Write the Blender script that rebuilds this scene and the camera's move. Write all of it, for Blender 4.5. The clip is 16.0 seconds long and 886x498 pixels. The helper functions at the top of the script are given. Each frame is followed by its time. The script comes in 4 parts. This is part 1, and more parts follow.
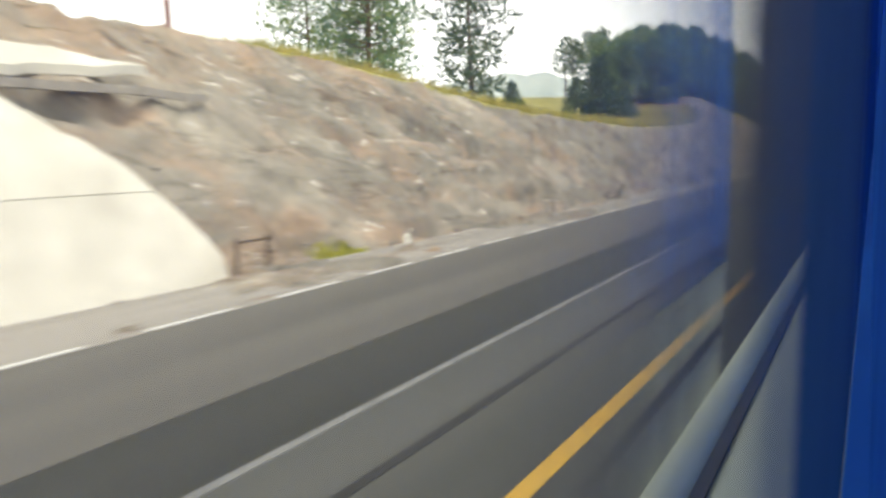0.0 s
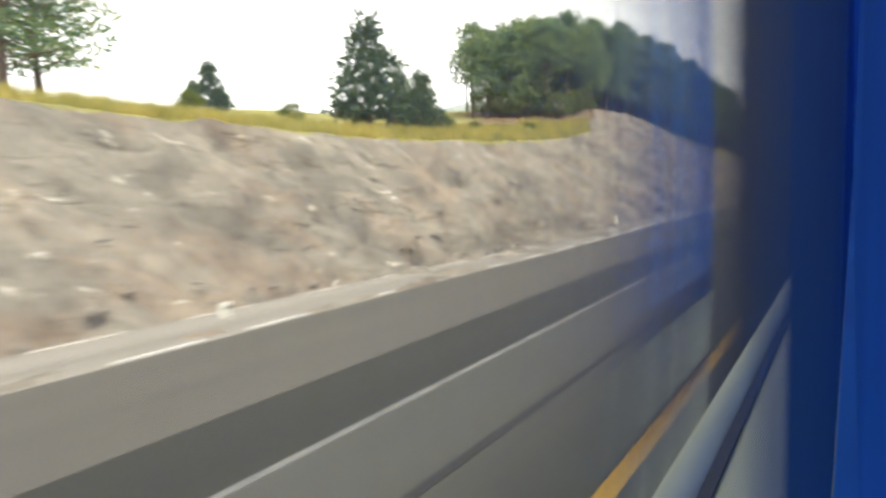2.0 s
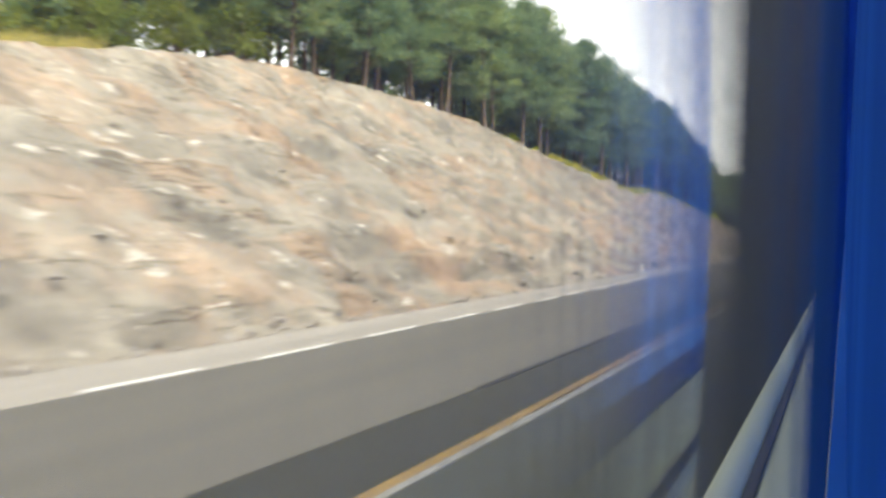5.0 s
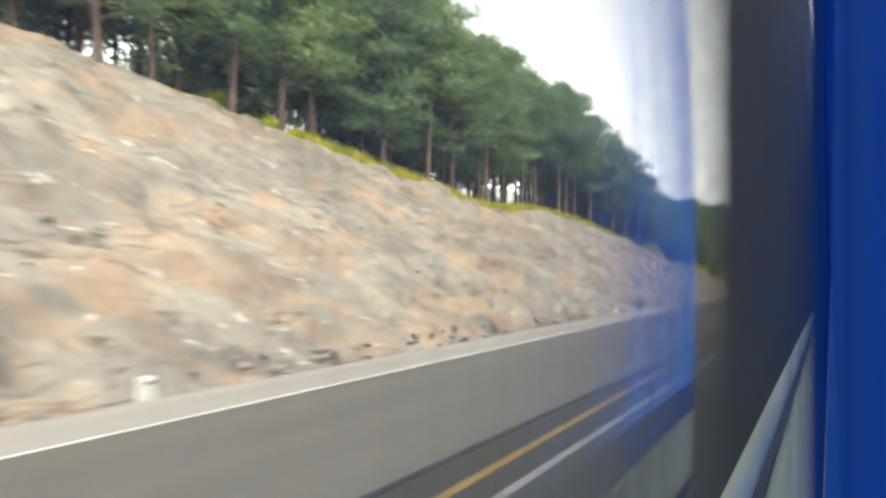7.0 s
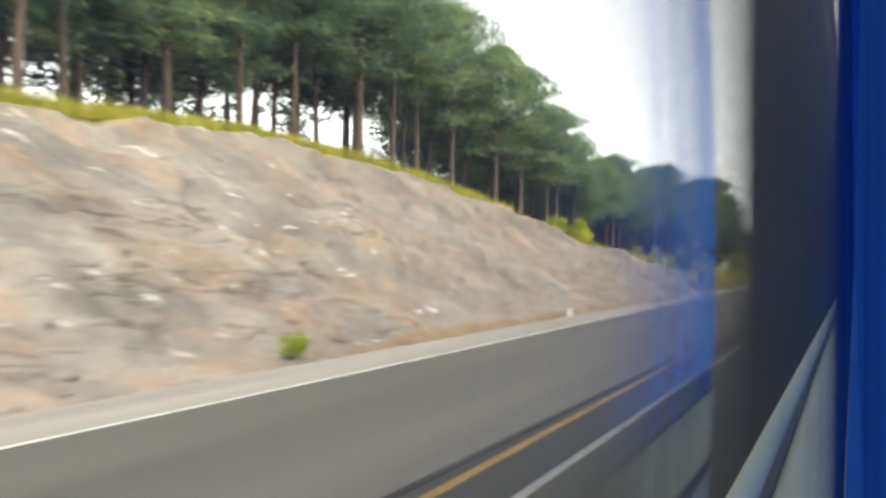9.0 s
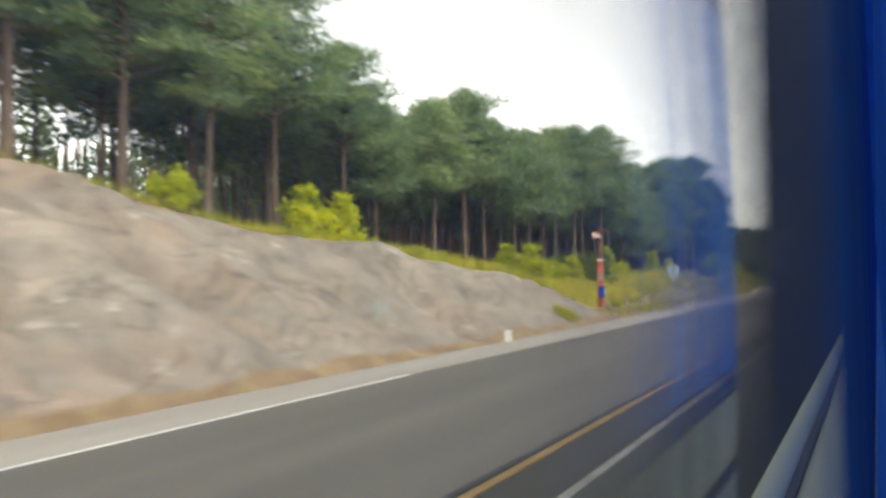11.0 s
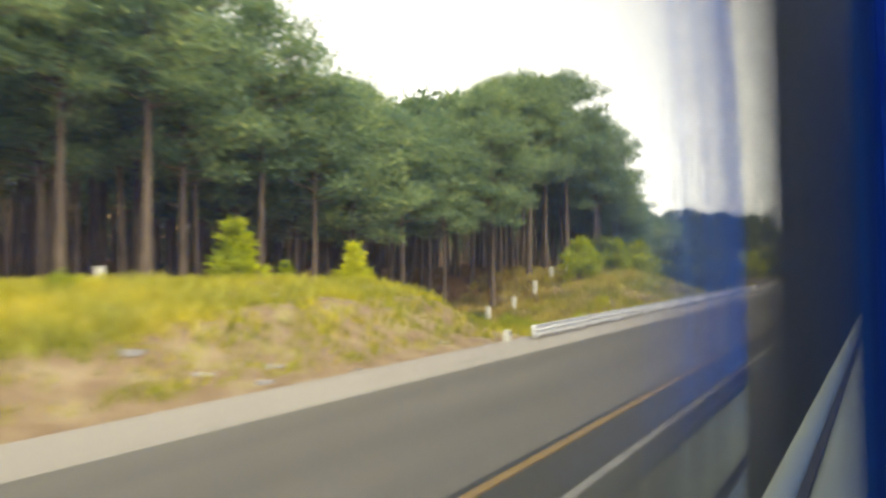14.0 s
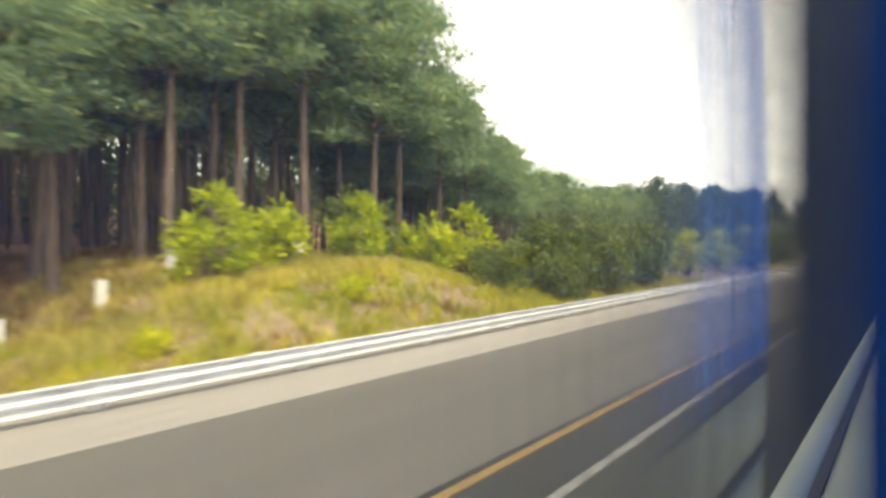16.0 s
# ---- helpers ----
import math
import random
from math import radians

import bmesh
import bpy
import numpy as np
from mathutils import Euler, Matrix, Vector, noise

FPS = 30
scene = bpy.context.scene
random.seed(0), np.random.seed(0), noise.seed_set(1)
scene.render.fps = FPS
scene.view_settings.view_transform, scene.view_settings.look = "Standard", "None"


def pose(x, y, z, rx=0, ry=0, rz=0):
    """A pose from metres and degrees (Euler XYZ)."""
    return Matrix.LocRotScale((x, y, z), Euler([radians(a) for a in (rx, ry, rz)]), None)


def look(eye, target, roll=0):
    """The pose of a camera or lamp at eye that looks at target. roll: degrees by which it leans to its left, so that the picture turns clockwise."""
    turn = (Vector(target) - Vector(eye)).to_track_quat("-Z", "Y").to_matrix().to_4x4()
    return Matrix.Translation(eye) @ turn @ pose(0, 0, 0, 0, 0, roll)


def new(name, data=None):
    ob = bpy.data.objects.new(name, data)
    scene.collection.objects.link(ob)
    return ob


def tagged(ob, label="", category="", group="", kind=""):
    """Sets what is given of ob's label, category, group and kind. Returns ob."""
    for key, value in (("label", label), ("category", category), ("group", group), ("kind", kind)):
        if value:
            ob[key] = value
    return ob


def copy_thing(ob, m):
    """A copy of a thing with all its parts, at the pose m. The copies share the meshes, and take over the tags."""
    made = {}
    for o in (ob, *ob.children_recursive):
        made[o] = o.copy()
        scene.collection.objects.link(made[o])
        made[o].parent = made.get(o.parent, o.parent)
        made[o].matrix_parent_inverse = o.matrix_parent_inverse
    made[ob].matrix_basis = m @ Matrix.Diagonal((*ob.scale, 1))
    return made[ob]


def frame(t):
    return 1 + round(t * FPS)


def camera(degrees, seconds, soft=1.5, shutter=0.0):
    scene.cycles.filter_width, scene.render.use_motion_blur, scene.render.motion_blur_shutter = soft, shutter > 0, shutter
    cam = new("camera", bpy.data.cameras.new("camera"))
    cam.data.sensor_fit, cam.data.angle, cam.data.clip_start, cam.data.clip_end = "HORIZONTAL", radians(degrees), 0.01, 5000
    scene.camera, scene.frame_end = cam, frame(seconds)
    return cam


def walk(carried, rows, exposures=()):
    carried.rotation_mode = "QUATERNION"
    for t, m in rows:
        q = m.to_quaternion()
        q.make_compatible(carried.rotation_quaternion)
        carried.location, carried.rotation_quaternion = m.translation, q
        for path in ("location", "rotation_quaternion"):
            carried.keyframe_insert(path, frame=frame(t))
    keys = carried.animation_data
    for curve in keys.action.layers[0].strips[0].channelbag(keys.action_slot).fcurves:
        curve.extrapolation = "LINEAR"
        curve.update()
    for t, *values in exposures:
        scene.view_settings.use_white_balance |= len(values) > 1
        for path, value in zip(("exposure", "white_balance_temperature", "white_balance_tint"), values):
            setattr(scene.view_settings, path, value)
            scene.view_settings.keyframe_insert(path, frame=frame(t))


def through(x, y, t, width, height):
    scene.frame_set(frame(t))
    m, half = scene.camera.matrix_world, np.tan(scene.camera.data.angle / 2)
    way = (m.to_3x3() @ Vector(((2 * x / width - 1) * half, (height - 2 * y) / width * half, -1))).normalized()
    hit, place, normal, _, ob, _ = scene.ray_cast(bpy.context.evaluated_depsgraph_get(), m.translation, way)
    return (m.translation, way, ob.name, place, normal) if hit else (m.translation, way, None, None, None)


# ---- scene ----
# ---------------------------------------------------------------- camera
EYE = 2.15
ROUTE = (
    (0, 0.00, 31.18, -7.53, 1.39), (0.5, 8.78, 31.44, -7.25, -0.59), (1, 17.44, 30.73, -6.83, 0.66),
    (1.5, 25.99, 30.20, -6.09, 0.66), (2, 34.43, 30.09, -5.14, 1.50), (2.5, 42.75, 30.58, -5.90, -0.59),
    (3, 50.96, 31.21, -5.82, -0.38), (5.5, 91.58, 29.05, 0.09, -1.66), (6, 99.68, 28.39, 1.36, -1.93),
    (6.5, 107.78, 28.39, 1.46, -0.92), (7, 115.89, 28.85, 1.72, -0.68), (7.5, 124.01, 29.46, 1.05, -1.15),
    (8, 132.14, 29.84, 0.13, -1.61), (10.5, 171.56, 31.38, 2.53, 0.74), (11, 179.18, 31.65, 1.90, 0.75),
    (11.5, 186.78, 32.59, 0.89, -0.53), (12, 194.33, 32.40, 0.94, 0.16), (12.5, 201.86, 31.89, 0.83, 0.95),
    (13, 209.35, 31.71, 0.69, 0.91), (13.5, 216.81, 31.54, 1.59, 1.69), (14, 224.24, 32.34, 1.55, 0.99),
    (14.5, 231.63, 32.00, 1.17, 1.28), (15, 239.00, 32.41, 0.74, 1.28), (15.5, 246.33, 32.52, 0.99, 0.69),
    (16, 253.62, 33.90, -0.12, 0.13),
)
cam = camera(64.37, 16.0, soft=2.8, shutter=0.5)
walk(cam, [(t, pose(0, y, EYE, 90 + pitch, roll, yaw)) for t, y, yaw, pitch, roll in ROUTE],
     exposures=[(0, 0.83, 7150, 10), (0.6, 1.15, 7300, 10), (1.2, 1.20, 7350, 10), (2, 1.00, 7350, 10), (3, 1.08, 7300, 10), (5.4, 1.27, 7150, 10), (6.2, 1.21, 7100, 10), (8, 1.22, 7100, 10), (10.5, 0.82, 7100, 10), (12, 0.99, 7450, 9), (13.5, 1.11, 7950, 8), (14.5, 1.06, 7950, 8), (15.5, 1.31, 8050, 8), (16, 1.34, 8200, 9)])

# ---------------------------------------------------------------- world and sun: a bright overcast
world = bpy.data.worlds.new("overcast")
scene.world = world
world.use_nodes = True
wn, wl = world.node_tree.nodes, world.node_tree.links
wn.clear()
sky = wn.new("ShaderNodeTexSky")
sky.sky_type, sky.sun_disc = "NISHITA", False
sky.sun_elevation, sky.sun_rotation = radians(52), radians(130)
sky.air_density, sky.dust_density, sky.ozone_density = 1.0, 1.2, 1.0
pale = wn.new("ShaderNodeHueSaturation")
pale.inputs["Saturation"].default_value = 0.15
air = wn.new("ShaderNodeBackground")
air.inputs["Strength"].default_value = 0.24
wl.new(sky.outputs[0], pale.inputs["Color"])
wl.new(pale.outputs[0], air.inputs["Color"])
wl.new(air.outputs[0], wn.new("ShaderNodeOutputWorld").inputs["Surface"])
sun = new("sun", bpy.data.lights.new("sun", "SUN"))
sun.data.energy, sun.data.angle, sun.data.color = 1.6, radians(14), (1.0, 0.95, 0.86)
sun.matrix_basis = look((30, -25, 55), (0, 0, 0))

# ---------------------------------------------------------------- materials


def material(name, rough=0.8, metal=0.0):
    m = bpy.data.materials.new(name)
    m.use_nodes = True
    n, l = m.node_tree.nodes, m.node_tree.links
    b = n["Principled BSDF"]
    b.inputs["Roughness"].default_value, b.inputs["Metallic"].default_value = rough, metal
    return m, n, l, b


def noise_node(n, l, scale, detail=5, stretch=None, rough=0.6, dip=0):
    t = n.new("ShaderNodeTexNoise")
    t.inputs["Scale"].default_value, t.inputs["Detail"].default_value = scale, detail
    t.inputs["Roughness"].default_value = rough
    g = n.new("ShaderNodeNewGeometry")
    if stretch:
        mp = n.new("ShaderNodeMapping")
        mp.inputs["Scale"].default_value = stretch
        if dip:
            vr = n.new("ShaderNodeVectorRotate")
            vr.rotation_type = "X_AXIS"
            vr.inputs["Angle"].default_value = radians(dip)
            l.new(g.outputs["Position"], vr.inputs["Vector"])
            l.new(vr.outputs[0], mp.inputs["Vector"])
        else:
            l.new(g.outputs["Position"], mp.inputs["Vector"])
        l.new(mp.outputs[0], t.inputs["Vector"])
    else:
        l.new(g.outputs["Position"], t.inputs["Vector"])
    return t.outputs["Fac"]


def ramp(n, l, fac, stops):
    r = n.new("ShaderNodeValToRGB")
    e = r.color_ramp.elements
    while len(e) < len(stops):
        e.new(0.5)
    for k, (p, c) in zip(e, stops):
        k.position, k.color = p, (*c, 1) if len(c) == 3 else c
    l.new(fac, r.inputs[0])
    return r.outputs[0]


def mix(n, l, fac, a, b, how="MIX"):
    m = n.new("ShaderNodeMix")
    m.data_type, m.blend_type = "RGBA", how
    for sock, v in ((m.inputs[0], fac), (m.inputs[6], a), (m.inputs[7], b)):
        if hasattr(v, "is_output"):
            l.new(v, sock)
        elif isinstance(v, (int, float)):
            sock.default_value = v
        else:
            sock.default_value = (*v, 1)
    return m.outputs[2]


def bump(n, l, b, height, strength, distance):
    k = n.new("ShaderNodeBump")
    k.inputs["Strength"].default_value, k.inputs["Distance"].default_value = strength, distance
    l.new(height, k.inputs["Height"])
    l.new(k.outputs[0], b.inputs["Normal"])


def surface(name, dark, light, rough=0.85, big=0.6, fine=30.0, metal=0.0, relief=0.3, depth=0.01, stretch=None):
    m, n, l, b = material(name, rough, metal)
    a = noise_node(n, l, big, 4, stretch)
    f = noise_node(n, l, fine, 3)
    c = ramp(n, l, a, [(0.3, dark), (0.7, light)])
    g = ramp(n, l, f, [(0.25, (0.72, 0.72, 0.72)), (0.75, (1.15, 1.15, 1.15))])
    l.new(mix(n, l, 0.8, c, g, "MULTIPLY"), b.inputs["Base Color"])
    bump(n, l, b, f, relief, depth)
    return m


def leafy(name, a, b_, c, through=0.3):
    m, n, l, b = material(name, 0.6)
    g = n.new("ShaderNodeNewGeometry")
    o = n.new("ShaderNodeObjectInfo")
    col = ramp(n, l, g.outputs["Random Per Island"], [(0.0, a), (0.55, b_), (1.0, c)])
    tint = ramp(n, l, o.outputs["Random"], [(0.0, (0.75, 0.8, 0.8)), (1.0, (1.2, 1.12, 0.95))])
    col = mix(n, l, 0.85, col, tint, "MULTIPLY")
    patch = ramp(n, l, noise_node(n, l, 0.5, 3), [(0.35, (0.66, 0.74, 0.78)), (0.65, (1.28, 1.20, 1.0))])
    col = mix(n, l, 0.8, col, patch, "MULTIPLY")
    l.new(col, b.inputs["Base Color"])
    b.inputs["Specular IOR Level"].default_value = 0.2
    t = n.new("ShaderNodeBsdfTranslucent")
    l.new(col, t.inputs["Color"])
    s = n.new("ShaderNodeMixShader")
    s.inputs[0].default_value = through
    l.new(b.outputs[0], s.inputs[1])
    l.new(t.outputs[0], s.inputs[2])
    l.new(s.outputs[0], n["Material Output"].inputs["Surface"])
    return m


LONG = (1.0, 0.06, 1.0)
ASPHALT = surface("worn_asphalt", (0.078, 0.073, 0.062), (0.112, 0.104, 0.089), 0.85, 0.9, 60, stretch=LONG)
ASPHALT_STRIP = surface("dark_asphalt", (0.019, 0.020, 0.013), (0.031, 0.031, 0.021), 0.8, 0.8, 60, stretch=LONG)
ASPHALT_OWN = surface("grey_asphalt", (0.051, 0.054, 0.047), (0.083, 0.082, 0.070), 0.85, 0.7, 60, stretch=LONG)
ASPHALT_DARK = surface("dark_grey_asphalt", (0.031, 0.035, 0.028), (0.048, 0.052, 0.041), 0.85, 0.7, 60, stretch=LONG)
SHOULDER = surface("pale_shoulder", (0.230, 0.210, 0.184), (0.325, 0.302, 0.270), 0.9, 1.2, 50, stretch=LONG)
SEAL = surface("tar_seal", (0.008, 0.008, 0.008), (0.016, 0.016, 0.015), 0.6, 2, 40)
WHITE_LINE = surface("white_road_paint", (0.440, 0.440, 0.422), (0.651, 0.651, 0.634), 0.7, 3, 40)
WORN_LINE = surface("worn_white_road_paint", (0.120, 0.120, 0.116), (0.256, 0.256, 0.244), 0.8, 3, 40)
YELLOW_LINE = surface("yellow_road_paint", (0.680, 0.370, 0.035), (0.820, 0.480, 0.065), 0.7, 3, 40)
YELLOW_WORN = surface("worn_yellow_road_paint", (0.140, 0.090, 0.027), (0.234, 0.148, 0.047), 0.75, 1.5, 40)
CONCRETE = surface("pale_concrete", (0.464, 0.440, 0.376), (0.640, 0.616, 0.544), 0.9, 0.7, 25)
DITCH = surface("grey_concrete", (0.256, 0.240, 0.224), (0.400, 0.384, 0.360), 0.9, 0.9, 25)
PALE_SLAB = surface("pale_gutter_concrete", (0.340, 0.320, 0.280), (0.480, 0.450, 0.400), 0.9, 0.9, 25)
POST_WHITE = surface("white_paint", (0.54, 0.53, 0.47), (0.72, 0.71, 0.65), 0.6, 6, 60)
REFLECTOR = surface("dark_reflector", (0.05, 0.05, 0.05), (0.09, 0.08, 0.08), 0.3, 6, 60)
GALVANISED = surface("galvanised_steel", (0.66, 0.67, 0.66), (0.84, 0.84, 0.82), 0.5, 2, 30, 0.3, 0.1, 0.002)
ORANGE = surface("orange_paint", (0.496, 0.080, 0.020), (0.624, 0.136, 0.036), 0.6, 3, 50)
RUST = surface("rusty_paint", (0.104, 0.036, 0.020), (0.240, 0.088, 0.048), 0.8, 5, 50)
PINKISH = surface("faded_red_paint", (0.336, 0.208, 0.176), (0.480, 0.336, 0.288), 0.7, 5, 50)
BLUE_BOX = surface("blue_enamel", (0.008, 0.036, 0.336), (0.016, 0.060, 0.480), 0.4, 5, 50)
SIGN_FACE = surface("pale_sign_sheet", (0.451, 0.508, 0.492), (0.607, 0.656, 0.640), 0.45, 4, 40)
SIGN_TEXT = surface("faded_green_print", (0.200, 0.320, 0.272), (0.256, 0.376, 0.328), 0.5, 4, 40)
BARK = surface("pine_bark", (0.068, 0.047, 0.034), (0.182, 0.134, 0.098), 0.95, 2.5, 14, relief=0.8, depth=0.03, stretch=(3, 3, 0.5))
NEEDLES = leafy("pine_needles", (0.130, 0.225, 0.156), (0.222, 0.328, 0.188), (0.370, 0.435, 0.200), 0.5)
# darker copy of the needles: shade deep in the forest put into the colour
NEEDLES_SHADED = leafy("shaded_pine_needles", (0.072, 0.116, 0.076), (0.120, 0.172, 0.096), (0.184, 0.220, 0.104), 0.4)
GRASS_DRY = leafy("dry_grass_blades", (0.105, 0.060, 0.022), (0.195, 0.120, 0.040), (0.31, 0.215, 0.070), 0.3)
CYPRESS = leafy("cypress_leaves", (0.050, 0.090, 0.064), (0.085, 0.135, 0.084), (0.130, 0.175, 0.105), 0.4)
SHRUB = leafy("shrub_leaves", (0.280, 0.355, 0.018), (0.460, 0.520, 0.028), (0.620, 0.635, 0.052), 0.55)
SHRUB_DULL = leafy("dull_shrub_leaves", (0.093, 0.128, 0.030), (0.153, 0.196, 0.047), (0.221, 0.255, 0.072), 0.45)
GRASS_GREEN = leafy("green_grass_blades", (0.19, 0.23, 0.020), (0.36, 0.38, 0.032), (0.54, 0.48, 0.065), 0.4)
GRASS = leafy("grass_blades", (0.312, 0.328, 0.043), (0.509, 0.488, 0.067), (0.638, 0.616, 0.180), 0.5)
GRASS_PALE = leafy("pale_grass_blades", (0.27, 0.27, 0.085), (0.43, 0.39, 0.130), (0.56, 0.49, 0.230), 0.5)
STONE = surface("loose_stone", (0.182, 0.163, 0.141), (0.319, 0.293, 0.258), 0.95, 1.5, 12, relief=0.6, depth=0.03)
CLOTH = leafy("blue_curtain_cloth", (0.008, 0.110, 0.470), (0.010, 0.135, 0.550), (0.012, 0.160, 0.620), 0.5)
# darker copy of the cloth, the shade of its folds put into the colour
CLOTH_SHADED = leafy("shaded_blue_curtain_cloth", (0.005, 0.060, 0.270), (0.006, 0.072, 0.315), (0.007, 0.085, 0.360), 0.5)
# paler copy, with daylight through the cloth put into the colour
CLOTH_BACKLIT = leafy("backlit_blue_curtain_cloth", (0.105, 0.310, 0.840), (0.125, 0.340, 0.880), (0.145, 0.370, 0.900), 0.9)
LEDGE = surface("grey_green_plastic", (0.315, 0.355, 0.275), (0.400, 0.445, 0.350), 0.6, 2, 200, relief=0.1, depth=0.001)
RUBBER = surface("black_rubber", (0.009, 0.012, 0.012), (0.017, 0.021, 0.021), 0.5, 3, 200)
PILLAR = surface("dark_grey_pillar", (0.012, 0.017, 0.012), (0.019, 0.025, 0.018), 0.6, 3, 200)
LINING = surface("charcoal_lining", (0.042, 0.047, 0.047), (0.065, 0.070, 0.068), 0.7, 2, 200, relief=0.1, depth=0.001)


def ground_material():
    m, n, l, b = material("cut_bank_and_grass", 0.95)
    # broken rock: grey and buff beds, ochre patches, painted hollow shade, pale fresh breaks
    beds = noise_node(n, l, 0.62, 6, (0.8, 0.42, 1.5), dip=32)
    rock = ramp(n, l, beds, [(0.25, (0.133, 0.120, 0.101)), (0.43, (0.204, 0.187, 0.160)), (0.58, (0.247, 0.226, 0.192)), (0.76, (0.346, 0.321, 0.272))])
    och = ramp(n, l, noise_node(n, l, 0.42, 6, (1, 0.5, 1.5), 0.68, dip=32), [(0.47, (0, 0, 0)), (0.63, (0.62, 0.62, 0.62))])
    stained = n.new("ShaderNodeAttribute")
    stained.attribute_name = "stained"
    och = mix(n, l, 1.0, och, stained.outputs["Color"], "MULTIPLY")
    rock = mix(n, l, och, rock, (0.322, 0.212, 0.140))
    grit = noise_node(n, l, 3.4, 7, (1, 0.6, 1.5), 0.68, dip=32)
    rock = mix(n, l, 1.0, rock, ramp(n, l, grit, [(0.30, (0.70, 0.685, 0.67)), (0.5, (0.98, 0.975, 0.96)), (0.70, (1.15, 1.14, 1.12))]), "MULTIPLY")
    broad = noise_node(n, l, 0.22, 3, (1, 0.7, 1.2), dip=32)
    rock = mix(n, l, 0.9, rock, ramp(n, l, broad, [(0.28, (0.66, 0.66, 0.66)), (0.46, (0.97, 0.965, 0.95)), (0.68, (1.34, 1.32, 1.27))]), "MULTIPLY")
    # shade inside small hollows, painted on as dark spots
    hollow_shade = ramp(n, l, noise_node(n, l, 1.0, 4, (1, 0.45, 1.7), dip=25), [(0.27, (0.24, 0.22, 0.20)), (0.37, (1, 1, 1))])
    rock = mix(n, l, 0.9, rock, hollow_shade, "MULTIPLY")
    chips = ramp(n, l, noise_node(n, l, 1.7, 2, (1, 0.5, 1.8), dip=20), [(0.65, (0, 0, 0)), (0.70, (0.9, 0.9, 0.9))])
    rock = mix(n, l, chips, rock, (0.456, 0.429, 0.372))
    # shade under long broken ledges, painted as thin dark lines
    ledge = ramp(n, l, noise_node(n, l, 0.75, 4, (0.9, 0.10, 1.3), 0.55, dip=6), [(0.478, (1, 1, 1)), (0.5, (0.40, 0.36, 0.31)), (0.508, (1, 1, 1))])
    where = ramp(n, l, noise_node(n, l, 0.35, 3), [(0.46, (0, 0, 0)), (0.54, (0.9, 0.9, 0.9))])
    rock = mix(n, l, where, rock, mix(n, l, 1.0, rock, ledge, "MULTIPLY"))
    # weathered tuff, smoother, towards the end of the cutting
    tuff = ramp(n, l, noise_node(n, l, 0.55, 5, (0.608, 0.684, 0.608)), [(0.3, (0.128, 0.109, 0.090)), (0.52, (0.216, 0.186, 0.154)), (0.75, (0.310, 0.272, 0.228))])
    wash = noise_node(n, l, 0.9, 4, (0.8, 1.0, 0.22), dip=-18)
    tuff = mix(n, l, 0.9, tuff, ramp(n, l, wash, [(0.3, (0.62, 0.61, 0.60)), (0.5, (1.0, 0.985, 0.97)), (0.7, (1.38, 1.31, 1.26))]), "MULTIPLY")
    pink = ramp(n, l, noise_node(n, l, 0.33, 5, (1, 0.7, 1.2), 0.65, dip=30), [(0.53, (0, 0, 0)), (0.60, (0.8, 0.8, 0.8))])
    pink = mix(n, l, 1.0, pink, stained.outputs["Color"], "MULTIPLY")
    tuff = mix(n, l, pink, tuff, (0.300, 0.195, 0.135))
    split = ramp(n, l, noise_node(n, l, 0.38, 3, (1, 0.9, 1), dip=-35), [(0.475, (1, 1, 1)), (0.5, (0.50, 0.48, 0.46)), (0.515, (1, 1, 1))])
    tuff = mix(n, l, 0.9, tuff, split, "MULTIPLY")
    tuff = mix(n, l, 0.42, tuff, rock)
    aged = n.new("ShaderNodeAttribute")
    aged.attribute_name = "weathered"
    rock = mix(n, l, aged.outputs["Fac"], rock, tuff)
    earth = ramp(n, l, noise_node(n, l, 1.1, 5), [(0.3, (0.152, 0.095, 0.049)), (0.55, (0.228, 0.160, 0.091)), (0.75, (0.304, 0.243, 0.152))])
    green = ramp(n, l, noise_node(n, l, 1.6, 6), [(0.25, (0.15, 0.155, 0.045)), (0.5, (0.29, 0.265, 0.080)), (0.75, (0.40, 0.355, 0.125))])
    litter = ramp(n, l, noise_node(n, l, 0.9, 6), [(0.3, (0.130, 0.068, 0.036)), (0.5, (0.250, 0.128, 0.062)), (0.66, (0.32, 0.200, 0.082)), (0.8, (0.24, 0.205, 0.06))])

    def cover(name, width):
        a = n.new("ShaderNodeAttribute")
        a.attribute_name = name
        k = n.new("ShaderNodeMath")
        k.operation = "ADD"
        l.new(a.outputs["Fac"], k.inputs[0])
        w = n.new("ShaderNodeMath")
        w.operation = "MULTIPLY_ADD"
        l.new(noise_node(n, l, 1.3, 6), w.inputs[0])
        w.inputs[1].default_value, w.inputs[2].default_value = width, -width / 2
        l.new(w.outputs[0], k.inputs[1])
        return ramp(n, l, k.outputs[0], [(0.38, (0, 0, 0)), (0.62, (1, 1, 1))])

    def stain(at, radius, colour, strength, under):
        g, d, w, s = (n.new(k) for k in ("ShaderNodeNewGeometry", "ShaderNodeVectorMath", "ShaderNodeMath", "ShaderNodeMath"))
        d.operation, w.operation, s.operation = "DISTANCE", "MULTIPLY_ADD", "DIVIDE"
        l.new(g.outputs["Position"], d.inputs[0])
        d.inputs[1].default_value = at
        l.new(d.outputs["Value"], s.inputs[0])
        s.inputs[1].default_value = radius
        l.new(noise_node(n, l, 2.5, 5), w.inputs[0])
        w.inputs[1].default_value = 1.2
        l.new(s.outputs[0], w.inputs[2])
